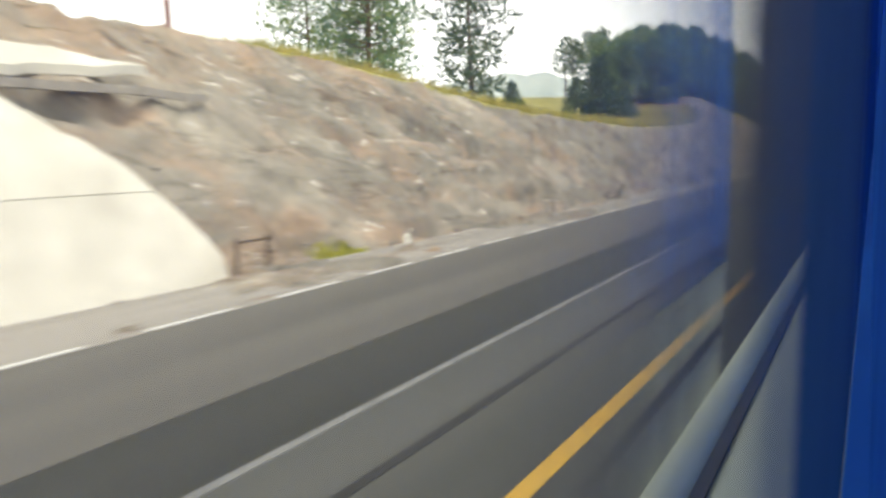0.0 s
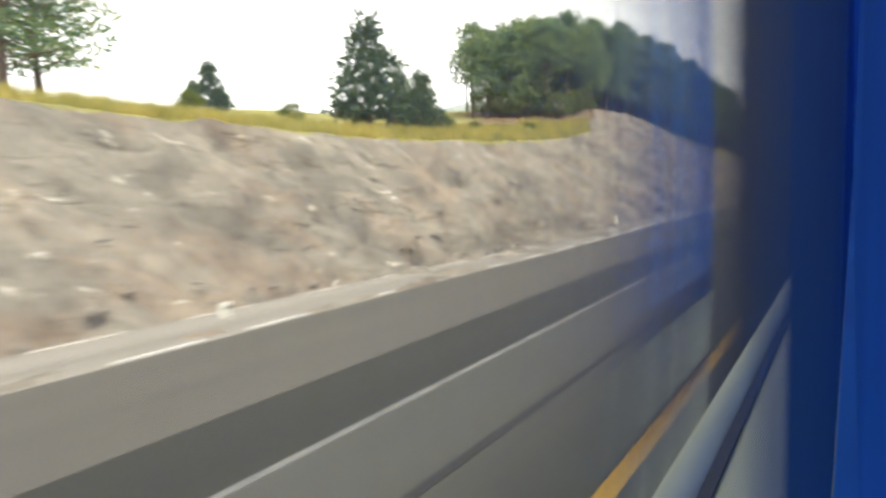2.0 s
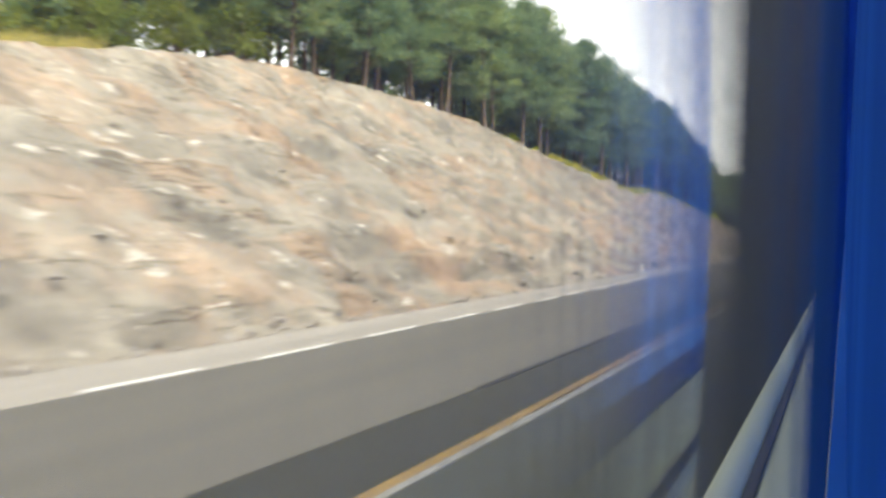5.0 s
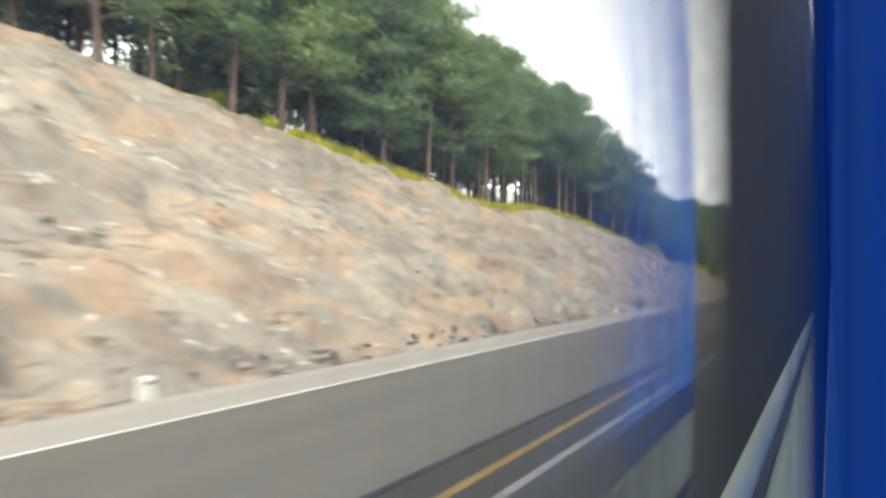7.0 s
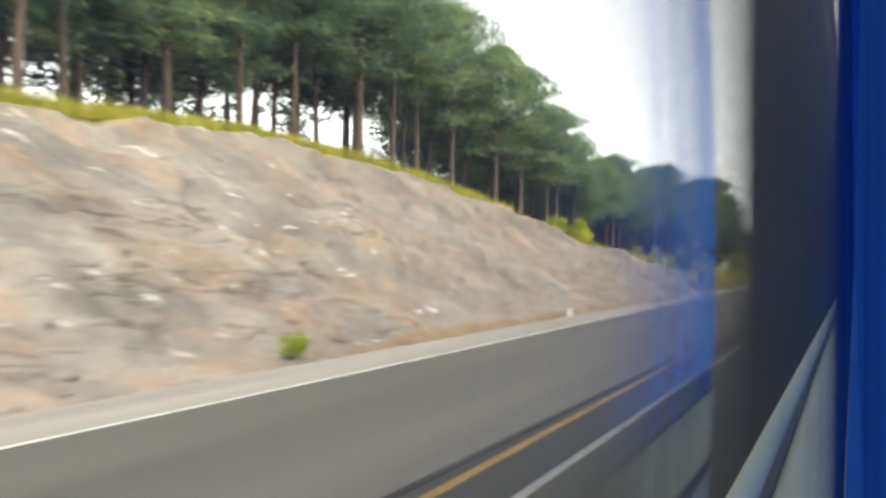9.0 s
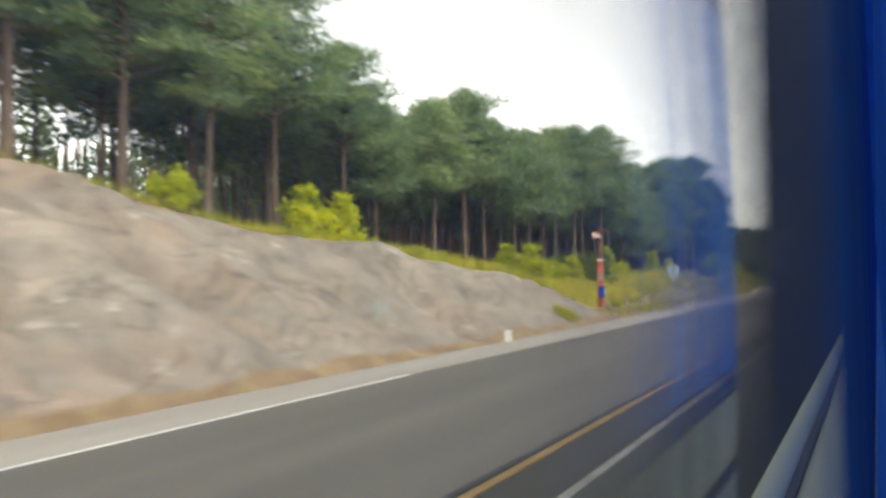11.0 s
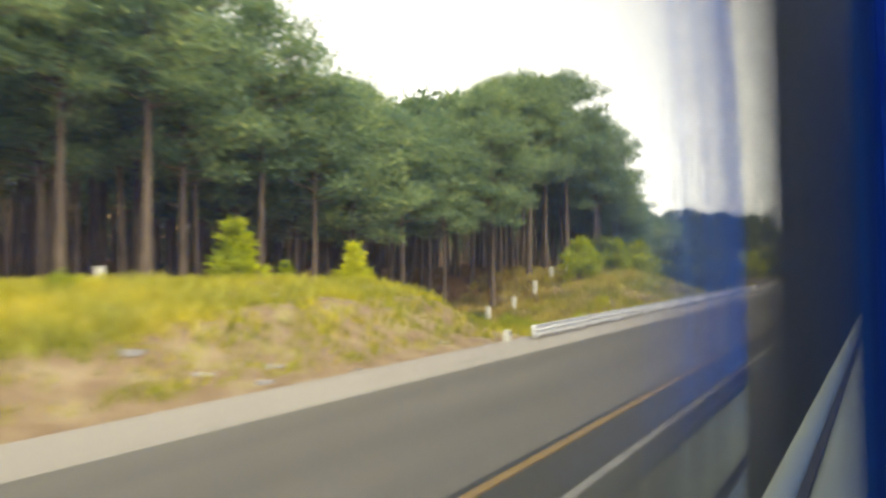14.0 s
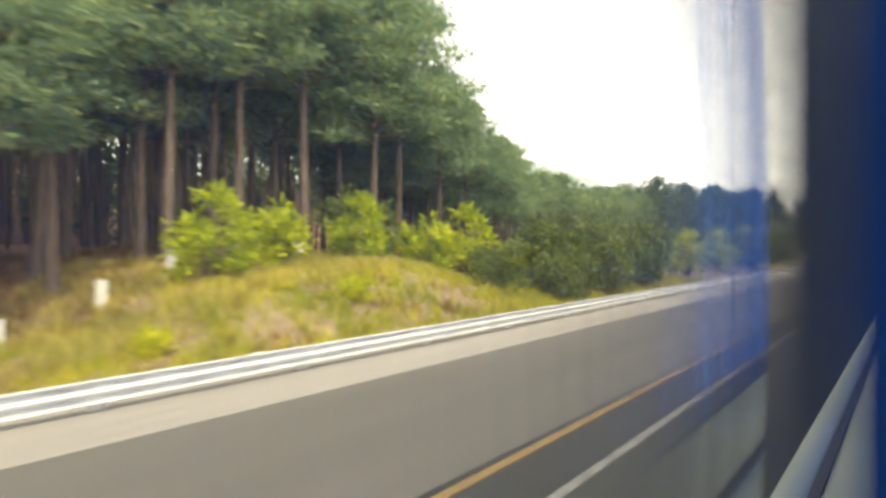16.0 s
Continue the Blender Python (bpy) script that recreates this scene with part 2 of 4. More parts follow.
        return mix(n, l, ramp(n, l, w.outputs[0], [(0.55, (strength,) * 3), (1.0, (0, 0, 0))]), under, colour)

    rock = stain((-12.3, 196.0, 1.3), 1.5, (0.20, 0.31, 0.31), 0.6, rock)
    rock = stain((-11.75, 180.2, 0.97), 1.5, (0.56, 0.53, 0.48), 0.95, rock)
    for at, radius in (((-15.0, 181.4, 3.2), 1.5), ((-13.8, 181.7, 2.4), 1.9), ((-12.7, 181.9, 1.6), 1.4), ((-15.4, 185.2, 3.5), 1.5), ((-12.5, 185.5, 1.45), 0.9), ((-11.0, 179.4, 0.4), 1.3), ((-14.9, 190.5, 3.1), 2.2)):
        rock = stain(at, radius, (0.300, 0.190, 0.128), 0.75, rock)
    rock = stain((-13.3, 14.5, 0.1), 2.2, (0.31, 0.20, 0.10), 0.7, rock)
    col = mix(n, l, cover("grassy", 1.1), earth, green)
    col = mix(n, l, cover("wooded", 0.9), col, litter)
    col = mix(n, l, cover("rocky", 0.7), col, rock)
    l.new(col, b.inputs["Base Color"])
    bump(n, l, b, grit, 0.7, 0.12)
    return m


GROUND = ground_material()
# the haze before the hill is mixed into this base colour
MIST_TINTED = surface("mist_tinted_far_forest", (0.340, 0.399, 0.383), (0.442, 0.493, 0.468), 1.0, 0.02, 0.4)


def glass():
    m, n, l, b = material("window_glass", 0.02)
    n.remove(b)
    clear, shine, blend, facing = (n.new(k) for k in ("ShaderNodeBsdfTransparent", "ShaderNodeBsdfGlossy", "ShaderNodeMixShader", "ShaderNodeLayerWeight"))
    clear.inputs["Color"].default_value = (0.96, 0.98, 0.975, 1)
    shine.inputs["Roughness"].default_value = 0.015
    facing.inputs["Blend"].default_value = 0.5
    # bumps at set view angles paint the curtain's mirrored folds as upright streaks
    mirror_streaks = [(0.0, 0.01), (0.6, 0.012), (0.705, 0.032), (0.72, 0.053), (0.726, 0.097), (0.732, 0.064), (0.755, 0.129), (0.766, 0.182), (0.772, 0.279), (0.78, 0.193), (0.792, 0.215), (0.799, 0.333), (0.807, 0.247), (0.818, 0.322), (0.828, 0.451), (0.838, 0.387), (0.845, 0.0), (1.0, 0.0)]
    l.new(ramp(n, l, facing.outputs["Facing"], [(p, (v, v, v)) for p, v in mirror_streaks]), blend.inputs[0])
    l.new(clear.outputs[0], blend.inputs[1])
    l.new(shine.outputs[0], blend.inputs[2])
    # a thin pale film, added to lay a milky haze over the view
    veil, glow, film, cover = (n.new(k) for k in ("ShaderNodeBsdfDiffuse", "ShaderNodeBsdfTranslucent", "ShaderNodeMixShader", "ShaderNodeMixShader"))
    for k in (veil, glow):
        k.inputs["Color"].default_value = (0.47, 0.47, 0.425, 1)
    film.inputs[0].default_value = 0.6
    l.new(veil.outputs[0], film.inputs[1])
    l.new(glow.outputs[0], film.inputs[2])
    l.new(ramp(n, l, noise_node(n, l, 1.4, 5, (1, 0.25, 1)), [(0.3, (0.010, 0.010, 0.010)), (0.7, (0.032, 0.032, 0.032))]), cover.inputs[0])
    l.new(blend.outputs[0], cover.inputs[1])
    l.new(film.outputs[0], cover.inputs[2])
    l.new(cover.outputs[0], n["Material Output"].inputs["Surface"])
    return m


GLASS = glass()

# ---------------------------------------------------------------- mesh helpers


def mesh(name, verts, faces, mat, smooth=False):
    me = bpy.data.meshes.new(name)
    me.from_pydata([tuple(v) for v in verts], [], [tuple(f) for f in faces])
    me.materials.append(mat)
    if smooth:
        me.polygons.foreach_set("use_smooth", [True] * len(me.polygons))
    me.update()
    return me


def thing(name, verts, faces, mat, parent=None, label="", smooth=False):
    ob = new(name, mesh(name, verts, faces, mat, smooth))
    ob.parent = parent
    return tagged(ob, label)


def part(name, bm, mat, parent, label="", smooth=False):
    me = bpy.data.meshes.new(name)
    bm.to_mesh(me)
    bm.free()
    me.materials.append(mat)
    if smooth:
        me.polygons.foreach_set("use_smooth", [True] * len(me.polygons))
    ob = new(name, me)
    ob.parent = parent
    return tagged(ob, label)


def box(sx, sy, sz, at=(0, 0, 0), bevel=0.0, turn=None):
    bm = bmesh.new()
    bmesh.ops.create_cube(bm, size=1, matrix=Matrix.Diagonal((sx, sy, sz, 1)))
    if bevel:
        bmesh.ops.bevel(bm, geom=bm.edges[:], offset=bevel, segments=2, affect="EDGES")
    bmesh.ops.transform(bm, matrix=Matrix.Translation(at) @ (turn or Matrix()), verts=bm.verts[:])
    return bm


def tube(points, radii, sides=8):
    """Rings of a tapered tube along points; returns vertices and faces."""
    verts, faces = [], []
    for i, (p, r) in enumerate(zip(points, radii)):
        p = Vector(p)
        a = Vector(points[max(i - 1, 0)])
        b = Vector(points[min(i + 1, len(points) - 1)])
        d = (b - a).normalized()
        u = d.orthogonal().normalized() if abs(d.z) < 0.9 else d.cross(Vector((0, 1, 0))).normalized()
        w = d.cross(u)
        for k in range(sides):
            t = 2 * math.pi * k / sides
            verts.append(p + (u * math.cos(t) + w * math.sin(t)) * r)
        if i:
            o = (i - 1) * sides
            faces += [(o + k, o + (k + 1) % sides, o + sides + (k + 1) % sides, o + sides + k) for k in range(sides)]
    faces.append(tuple(range(len(verts) - sides, len(verts))))
    return verts, faces


def sheet(nodes, rows):
    """A grid of rows of points."""
    w = nodes
    faces = [(i * w + k, i * w + k + 1, (i + 1) * w + k + 1, (i + 1) * w + k) for i in range(rows - 1) for k in range(w - 1)]
    return faces


def empty(name, m, label, category, group="", kind=""):
    ob = new(name)
    ob.matrix_basis = m
    return tagged(ob, label, category, group, kind)


# ---------------------------------------------------------------- the lie of the land (y along the road, x < 0 across it)


def table(y, *pairs):
    ys, vs = zip(*pairs)
    return np.interp(y, ys, vs)


def smooth_step(a, b, v):
    t = np.clip((np.asarray(v, float) - a) / (b - a), 0, 1)
    return t * t * (3 - 2 * t)


def bank(y):
    """Crossfall of the road."""
    return 0.0454 * (1 - smooth_step(55, 88, y))


def pavement_edge(y):
    return table(y, (-400, -13.0), (0, -12.70), (22, -12.54), (52, -12.35), (92, -9.67), (111, -9.63), (160, -9.72), (190, -9.90), (214, -9.74), (254, -9.45), (290, -9.3), (900, -9.3))


def edge_line(y):
    return table(y, (-400, -9.35), (0, -9.35), (22, -9.49), (52, -9.66), (92, -8.07), (111, -8.06), (160, -8.15), (190, -8.50), (214, -8.05), (254, -7.40), (290, -7.2), (900, -7.2))


def patch_edge(y):
    return table(y, (-400, -5.5), (0, -5.53), (22, -5.70), (52, -5.93), (92, -4.25), (111, -3.99), (132, -3.70), (171, -3.56), (214, -3.52), (900, -3.5))


def white_line(y):
    return table(y, (-400, -3.95), (0, -3.96), (22, -4.08), (52, -4.25), (92, -3.05), (111, -2.87), (132, -2.68), (171, -2.60), (214, -2.58), (900, -2.55))


def toe(y):
    return table(y, (-400, -13.3), (22, -12.95), (55, -12.75), (92, -10.35), (160, -10.3), (214, -10.2), (290, -10.0), (900, -10))


def crest(y):
    return table(y, (-400, 6.8), (-20, 7.2), (10, 7.0), (16, 7.1), (24, 6.75), (29, 6.25), (35, 5.65), (40, 5.25), (49, 4.95), (60, 4.75), (70, 4.85), (80, 5.2),
                 (90, 6.2), (100, 8.2), (108, 9.9), (122, 10.7), (130, 10.6), (134, 10.1), (138, 9.3), (144, 8.1), (151, 7.1), (156, 6.2), (160, 6.2), (168, 7.0),
                 (176, 6.8), (182, 6.2), (188, 5.0), (194, 3.6), (199, 3.1), (203, 2.6), (207, 1.9), (210, 1.25), (212.5, 0.8), (900, 0.8))


def steep(y):
    return table(y, (-400, 1.05), (70, 1.05), (95, 0.74), (180, 0.70), (200, 0.63), (900, 0.63))


ACROSS = (-60, -30, -20, -15, -12.5, -11.2, -9.9)
VERGE = (
    (205, (2.2, 1.8, 1.6, 1.40, 0.62, 0.12, -0.05)), (218, (2.2, 1.8, 1.6, 1.35, 0.64, 0.12, -0.05)), (229, (2.2, 1.8, 1.7, 1.50, 0.90, 0.22, -0.05)),
    (238, (2.2, 1.6, 1.6, 1.85, 1.35, 0.40, -0.05)), (243, (2.0, 1.0, 1.0, 1.75, 1.20, 0.35, -0.08)), (247, (1.6, 0.2, -0.5, -0.3, -0.2, -0.2, -0.2)),
    (252, (1.6, 0.0, -1.35, -1.2, -0.9, -0.6, -0.3)), (258, (1.7, 0.2, -1.4, -1.2, -0.8, -0.5, -0.3)), (262, (2.0, 0.6, -0.45, -0.3, -0.3, -0.3, -0.3)),
    (267, (2.5, 1.8, 1.4, 1.15, 0.70, 0.12, -0.3)), (272, (2.6, 2.2, 1.8, 1.55, 0.95, 0.28, -0.3)), (280, (2.2, 1.6, 1.0, 0.45, -0.05, -0.25, -0.3)), (290, (2.0, 1.4, 0.7, 0.25, -0.15, -0.30, -0.3)),
    (300, (1.8, 1.2, 0.6, 0.35, 0.05, -0.20, -0.3)), (900, (1.8, 1.2, 0.6, 0.35, 0.05, -0.20, -0.3)),
)


def verge(y, x):
    ys = [r[0] for r in VERGE]
    cols = [np.interp(x, ACROSS, r[1]) for r in VERGE]
    out = np.zeros(np.broadcast(y, x).shape)
    for i in range(len(ys) - 1):
        k = smooth_step(ys[i], ys[i + 1], y)
        inside = (y >= ys[i]) & (y <= ys[i + 1])
        out = np.where(inside, cols[i] * (1 - k) + cols[i + 1] * k, out)
    return np.where(y < ys[0], cols[0], out)


def land(y, x):
    """Height of the ground, and how far it is rock (0 to 1)."""
    y, x = np.broadcast_arrays(np.asarray(y, float), np.asarray(x, float))
    t, c, m = toe(y), crest(y), steep(y)
    base = bank(y) * np.maximum(x, t)
    up = np.clip((t - x) * m, 0, None)
    back = (t - x) - c / m
    top = c + 0.06 * np.clip(back, 0, 60) + 0.10 * np.clip(back, 0, 22) * (1 - smooth_step(78, 98, y))
    cut = base + np.where(up < c, up, top) - 0.06
    rock = 1 - smooth_step(c - 0.25, c + 0.35, up)
    rock = np.maximum(rock, (1 - smooth_step(17, 21, y)) * (1 - smooth_step(10, 16, back)))
    rock = rock * np.maximum(smooth_step(-0.1, 0.5, up), 1 - smooth_step(150, 175, y))
    k = smooth_step(208.5, 212.5, y - 0.25 * (x + 11))
    z = cut * (1 - k) + np.where(x > -10, -0.06 + np.minimum(0, verge(y, x) + 0.06), verge(y, x)) * k
    z = np.where(x > t, base - 0.06 - np.where((y > 243) & (x < -9.6), 0.1, 0), z)
    return z, rock * (1 - smooth_step(0.3, 0.7, k))


def height(y, x):
    return float(land(np.array([y]), np.array([x]))[0][0])


CRACKS = ((57.0, 70.0, 0.45), (100.0, 114.5, 0.72), (28.0, 34.0, 0.9), (116.0, 121.0, 1.4))
RUNNELS = ((181.2, 3.2, 5.2), (185.6, 1.6, 3.5), (192.0, 0.7, 1.8), (195.4, 1.2, 2.6), (198.5, 0.6, 1.9), (176.5, 2.0, 4.0))
HOLLOWS = ((39.2, 3.0), (37.3, 2.8), (46.5, 4.1), (31.0, 4.4), (112.0, 2.0), (108.0, 4.6), (116.5, 5.2), (121.0, 3.0), (126.0, 6.6), (131.0, 3.6), (20.5, 3.5), (62.5, 2.9))


def build_ground():
    ys = np.concatenate([[-900, -400, -150, -60, -25, -10], np.arange(-4, 215, 0.28), np.arange(215.2, 292, 0.45), np.arange(293, 330, 2.5), [340, 360, 400, 470, 600, 900, 1600]])
    xs = np.concatenate([[-1400, -700, -300, -160, -100, -75, -60, -48, -40, -35, -32, -30, -29], np.arange(-28, -9.2, 0.27), [-9.0, -7, 0, 3.4, 6, 9, 16, 40, 120, 400, 1400]])
    X, Y = np.meshgrid(xs, ys)
    Z, rock = land(Y, X)
    Z = np.where(X > 3.3, -0.12 + 0.02 * np.minimum(X - 3.3, 20), Z)
    # ground raised behind the forest, added to shut out sky between the trunks
    hillside = np.where(X < -50, 0.38 * np.minimum(-50 - X, 26), 0) * smooth_step(212, 240, Y)
    Z = Z + hillside
    verts = np.stack([X, Y, Z], -1).reshape(-1, 3)
    rk = rock.ravel()
    for i in np.nonzero((verts[:, 0] > -32) & (verts[:, 0] < -9.9) & (verts[:, 1] > -12) & (verts[:, 1] < 330))[0]:
        x, y, z = verts[i]
        r = rk[i]
        if r > 0.02:
            p = Vector((x * 0.30, y * 0.24, z * 0.55))
            a = noise.fractal(p, 1.0, 2.1, 4)
            q = Vector((x * 0.8 + a, y * 0.42, z * 1.25))
            d = noise.voronoi(q)[0]
            block = (d[1] - d[0])
            rough = noise.fractal(Vector((x * 1.7, y * 1.1, z * 2.2)), 0.9, 2.2, 3)
            gully = abs(noise.noise(Vector((y * 0.33 + 0.26 * z, z * 0.05, 3.1))))
            pit = max(0.0, noise.noise(Vector((x * 0.5, y * 0.45, z * 1.1 + 7))) - 0.22)
            calm = 0.50 + 0.50 * (1 - float(smooth_step(160, 182, y)))
            ledge = max(0.0, noise.noise(Vector((x * 0.7, y * 0.55 + 0.5 * z, z * 1.9 + 3))) - 0.30)
            push = (0.50 * a - 1.3 * ledge + 0.80 * (min(block, 0.45) - 0.2) + 0.30 * rough - 2.0 * pit) * calm + (0.35 + 1.5 * (1 - calm)) * (gully - 0.25)
            up = (float(toe(y)) - x) * float(steep(y))
            for a0, a1, sill in CRACKS:
                if a0 < y < a1:
                    k = up - sill - 0.12 * noise.noise(Vector((y * 0.6, sill, 2.0)))
                    push -= 0.75 * math.exp(-(k / 0.17) ** 2) - 0.35 * math.exp(-((k - 0.42) / 0.22) ** 2)
            for ry, u0, u1 in RUNNELS:
                if abs(y - ry) < 2 and u0 - 0.6 < up < u1 + 0.6:
                    k = y - ry - 0.25 * noise.noise(Vector((up * 1.3, ry, 5.0)))
                    push -= 0.9 * math.exp(-(k / 0.33) ** 2) * float(smooth_step(u0 - 0.6, u0, up) * (1 - smooth_step(u1, u1 + 0.6, up)))
            for hy, hz in HOLLOWS:
                push -= 1.3 * math.exp(-((y - hy) ** 2 + (1.6 * (up - hz)) ** 2) / 0.32)
            push *= r
            verts[i, 0] += 0.55 * push
            verts[i, 2] += 0.55 * push
        else:
            verts[i, 2] += 0.10 * noise.fractal(Vector((x * 0.5, y * 0.5, 0)), 1, 2, 3) * min(1, max(0, (-10.2 - x) / 1.5))
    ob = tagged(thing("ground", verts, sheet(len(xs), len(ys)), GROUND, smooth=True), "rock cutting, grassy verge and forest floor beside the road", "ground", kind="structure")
    t = toe(verts[:, 1])
    c, m = crest(verts[:, 1]), steep(verts[:, 1])
    behind = (t - verts[:, 0]) - np.where(verts[:, 1] < 210, c / m, 9.0)
    rk = np.where(verts[:, 0] > -9, 0.0, rk)
    wood = np.where((verts[:, 1] > 43 - 1.69 * verts[:, 0]) & (verts[:, 0] > -110) & (verts[:, 1] > 96) & (behind > 2.2), 1.0, 0.0) * smooth_step(96, 104, verts[:, 1])
    dirt = np.where((verts[:, 1] > 211) & (verts[:, 0] > -12.4), 0.22, 1.0)
    dirt = np.where((verts[:, 1] > 233) & (verts[:, 1] < 247) & (verts[:, 0] > -15.6), 0.38, dirt)
    dirt = np.where((verts[:, 1] > 247) & (verts[:, 1] < 330), 0.27, dirt)
    dirt = np.where((verts[:, 1] > 90) & (verts[:, 1] < 141) & (verts[:, 0] > -34), 0.12, dirt)
    dirt = np.where((verts[:, 1] < 211) & (t - verts[:, 0] < 1.2), 0.1, dirt)
    dirt = np.where((verts[:, 1] > 187) & (verts[:, 1] < 202) & (behind < 1.6), 0.25, dirt)
    dirt = np.where(verts[:, 0] > -10.9, 0.3, dirt)
    dirt = np.where(verts[:, 0] > 4, 0.45, dirt)
    for key, val in (("rocky", rk), ("wooded", wood), ("grassy", dirt), ("weathered", smooth_step(160, 182, verts[:, 1])), ("stained", table(verts[:, 1], (-400, 0.7), (30, 0.9), (50, 0.45), (85, 0.5), (100, 1.1), (160, 1.1), (186, 1.0), (193, 0.35), (900, 0.35)))):
        ob.data.attributes.new(key, "FLOAT", "POINT").data.foreach_set("value", np.asarray(val, np.float32))
    return ob


build_ground()

# ---------------------------------------------------------------- road


def strip(name, left, right, y0, y1, mat, lift, label, category="road", step=4.0, kind="structure", parent=None):
    n = max(2, int((y1 - y0) / step) + 1)
    ys = np.linspace(y0, y1, n)
    a, b = left(ys), right(ys)
    verts = []
    for y, p, q in zip(ys, a, b):
        for x in (p, q):
            verts += [(x, y, bank(y) * x + lift)]
        verts += [(q, y, bank(y) * q - 0.05), (p, y, bank(y) * p - 0.05)]
    faces = []
    for i in range(n - 1):
        o, w = 4 * i, 4 * i + 4
        faces += [(o, o + 1, w + 1, w), (o + 1, o + 2, w + 2, w + 1), (o + 3, o, w, w + 3)]
    faces += [(3, 2, 1, 0), (4 * n - 4, 4 * n - 3, 4 * n - 2, 4 * n - 1)]
    ob = thing(name, verts, faces, mat, parent)
    return ob if parent else tagged(ob, label, category, kind=kind)


def offset(f, d):
    return lambda y: f(y) + d


def const(v):
    return lambda y: np.full(np.shape(y), float(v))


strip("road_oncoming_lane", edge_line, patch_edge, -300, 800, ASPHALT, 0.0, "worn grey asphalt of the oncoming lane")
strip("road_shoulder", pavement_edge, edge_line, -300, 800, SHOULDER, -0.004, "pale dusty paved shoulder under the cutting")
strip("road_median_strip", patch_edge, white_line, -300, 800, ASPHALT_STRIP, -0.006, "dark asphalt strip between the lanes")
strip("road_own_lane", white_line, const(3.4), -300, 80, ASPHALT_OWN, -0.003, "grey asphalt lane with tar seams")
strip("road_resurfaced_lane", white_line, const(3.4), 80, 800, ASPHALT_DARK, -0.003, "darker asphalt lane beyond the grey one")
strip("road_marking_median", offset(white_line, -0.055), offset(white_line, 0.055), -300, 800, WORN_LINE, 0.004, "worn white line beside the dark asphalt strip", "road marking")
strip("road_seam", offset(patch_edge, -0.05), offset(patch_edge, 0.05), 92, 800, SEAL, 0.004, "thin dark tar seam along the lane", "road seam")


def near_yellow(y):
    return table(y, (-400, -2.0), (0, -1.95), (22, -1.62), (45, -1.42), (66, -1.45), (85, -1.5), (900, -1.5))


def far_yellow(y):
    return table(y, (-400, -3.3), (60, -3.75), (92, -3.18), (111, -3.21), (132, -3.25), (171, -3.40), (214, -3.40), (900, -3.36))


def crack(y):
    return table(y, (-400, -3.0), (0, -3.02), (22, -2.88), (52, -2.68), (85, -2.2), (900, -2.2))


strip("road_marking_near_yellow", offset(near_yellow, -0.075), offset(near_yellow, 0.075), -300, 84, YELLOW_LINE, 0.005, "solid yellow road line", "road marking")
strip("road_marking_far_yellow", offset(far_yellow, -0.06), offset(far_yellow, 0.06), 66, 800, YELLOW_WORN, 0.008, "solid yellow centre line", "road marking")
strip("road_crack", offset(crack, -0.055), offset(crack, 0.055), -300, 84, SEAL, 0.003, "long dark tar-sealed crack", "road seam")
strip("road_marking_edge", offset(edge_line, -0.04), offset(edge_line, 0.04), 119, 191.5, WHITE_LINE, 0.005, "thin solid white edge line", "road marking")
for i in range(-18, 29):
    y = float(table(i, (-18, -19.0), (0, 32.47), (4, 43.92), (8, 56.72), (11, 65.65), (25, 106.38), (28, 114.7)))
    inset = float(table(y, (-20, 0.12), (30, 0.16), (45, 0.24), (60, 0.36), (78, 0.40), (92, 0.04), (120, 0.0)))
    strip("edge_dash", offset(edge_line, -0.06 - inset), offset(edge_line, 0.06 - inset), y, y + 1.78, WHITE_LINE, 0.006, "short white edge dash", "road marking", 1.78)
for i in range(15):
    y = 14.26 + i * 3.36
    strip("gutter_slab", offset(pavement_edge, 0.0), offset(pavement_edge, 0.22), y, y + 2.0, PALE_SLAB, 0.012, "pale concrete gutter slab at the road edge", "gutter slab", 2.0)

# ---------------------------------------------------------------- trees and shrubs
rng = np.random.default_rng(7)


def tufts(centres, spread, size, count, lean=0.35, flat=0.55, r=None, slim=1.0):
    """Pointed leaf blades round each centre; returns vertices and triangles."""
    r = r or rng
    c = np.repeat(np.asarray(centres, float), count, 0)
    n = len(c)
    sp = np.repeat(np.broadcast_to(np.asarray(spread, float), (len(centres),)), count)
    d = r.normal(size=(n, 3))
    d /= np.linalg.norm(d, axis=1)[:, None]
    d[:, 2] = d[:, 2] * flat + lean * np.abs(d[:, 2])
    root = c + d * (sp * r.uniform(0.15, 0.85, n))[:, None]
    way = d + r.normal(scale=0.5, size=(n, 3))
    way /= np.linalg.norm(way, axis=1)[:, None]
    side = np.cross(way, r.normal(size=(n, 3)))
    side /= np.linalg.norm(side, axis=1)[:, None] + 1e-6
    ln = size * r.uniform(0.6, 1.35, n)
    w = ln * r.uniform(0.22, 0.40, n) * slim
    tip = root + way * ln[:, None]
    mid = root + way * (ln * 0.55)[:, None]
    v = np.stack([root, mid - side * w[:, None] / 2, tip, mid + side * w[:, None] / 2], 1).reshape(-1, 3)
    f = np.arange(4 * n).reshape(n, 4)
    return v, f


def joined(pieces):
    vs, fs, o = [], [], 0
    for v, f in pieces:
        vs += [tuple(p) for p in v]
        fs += [tuple(int(i) + o for i in q) for q in f]
        o += len(v)
    return vs, fs


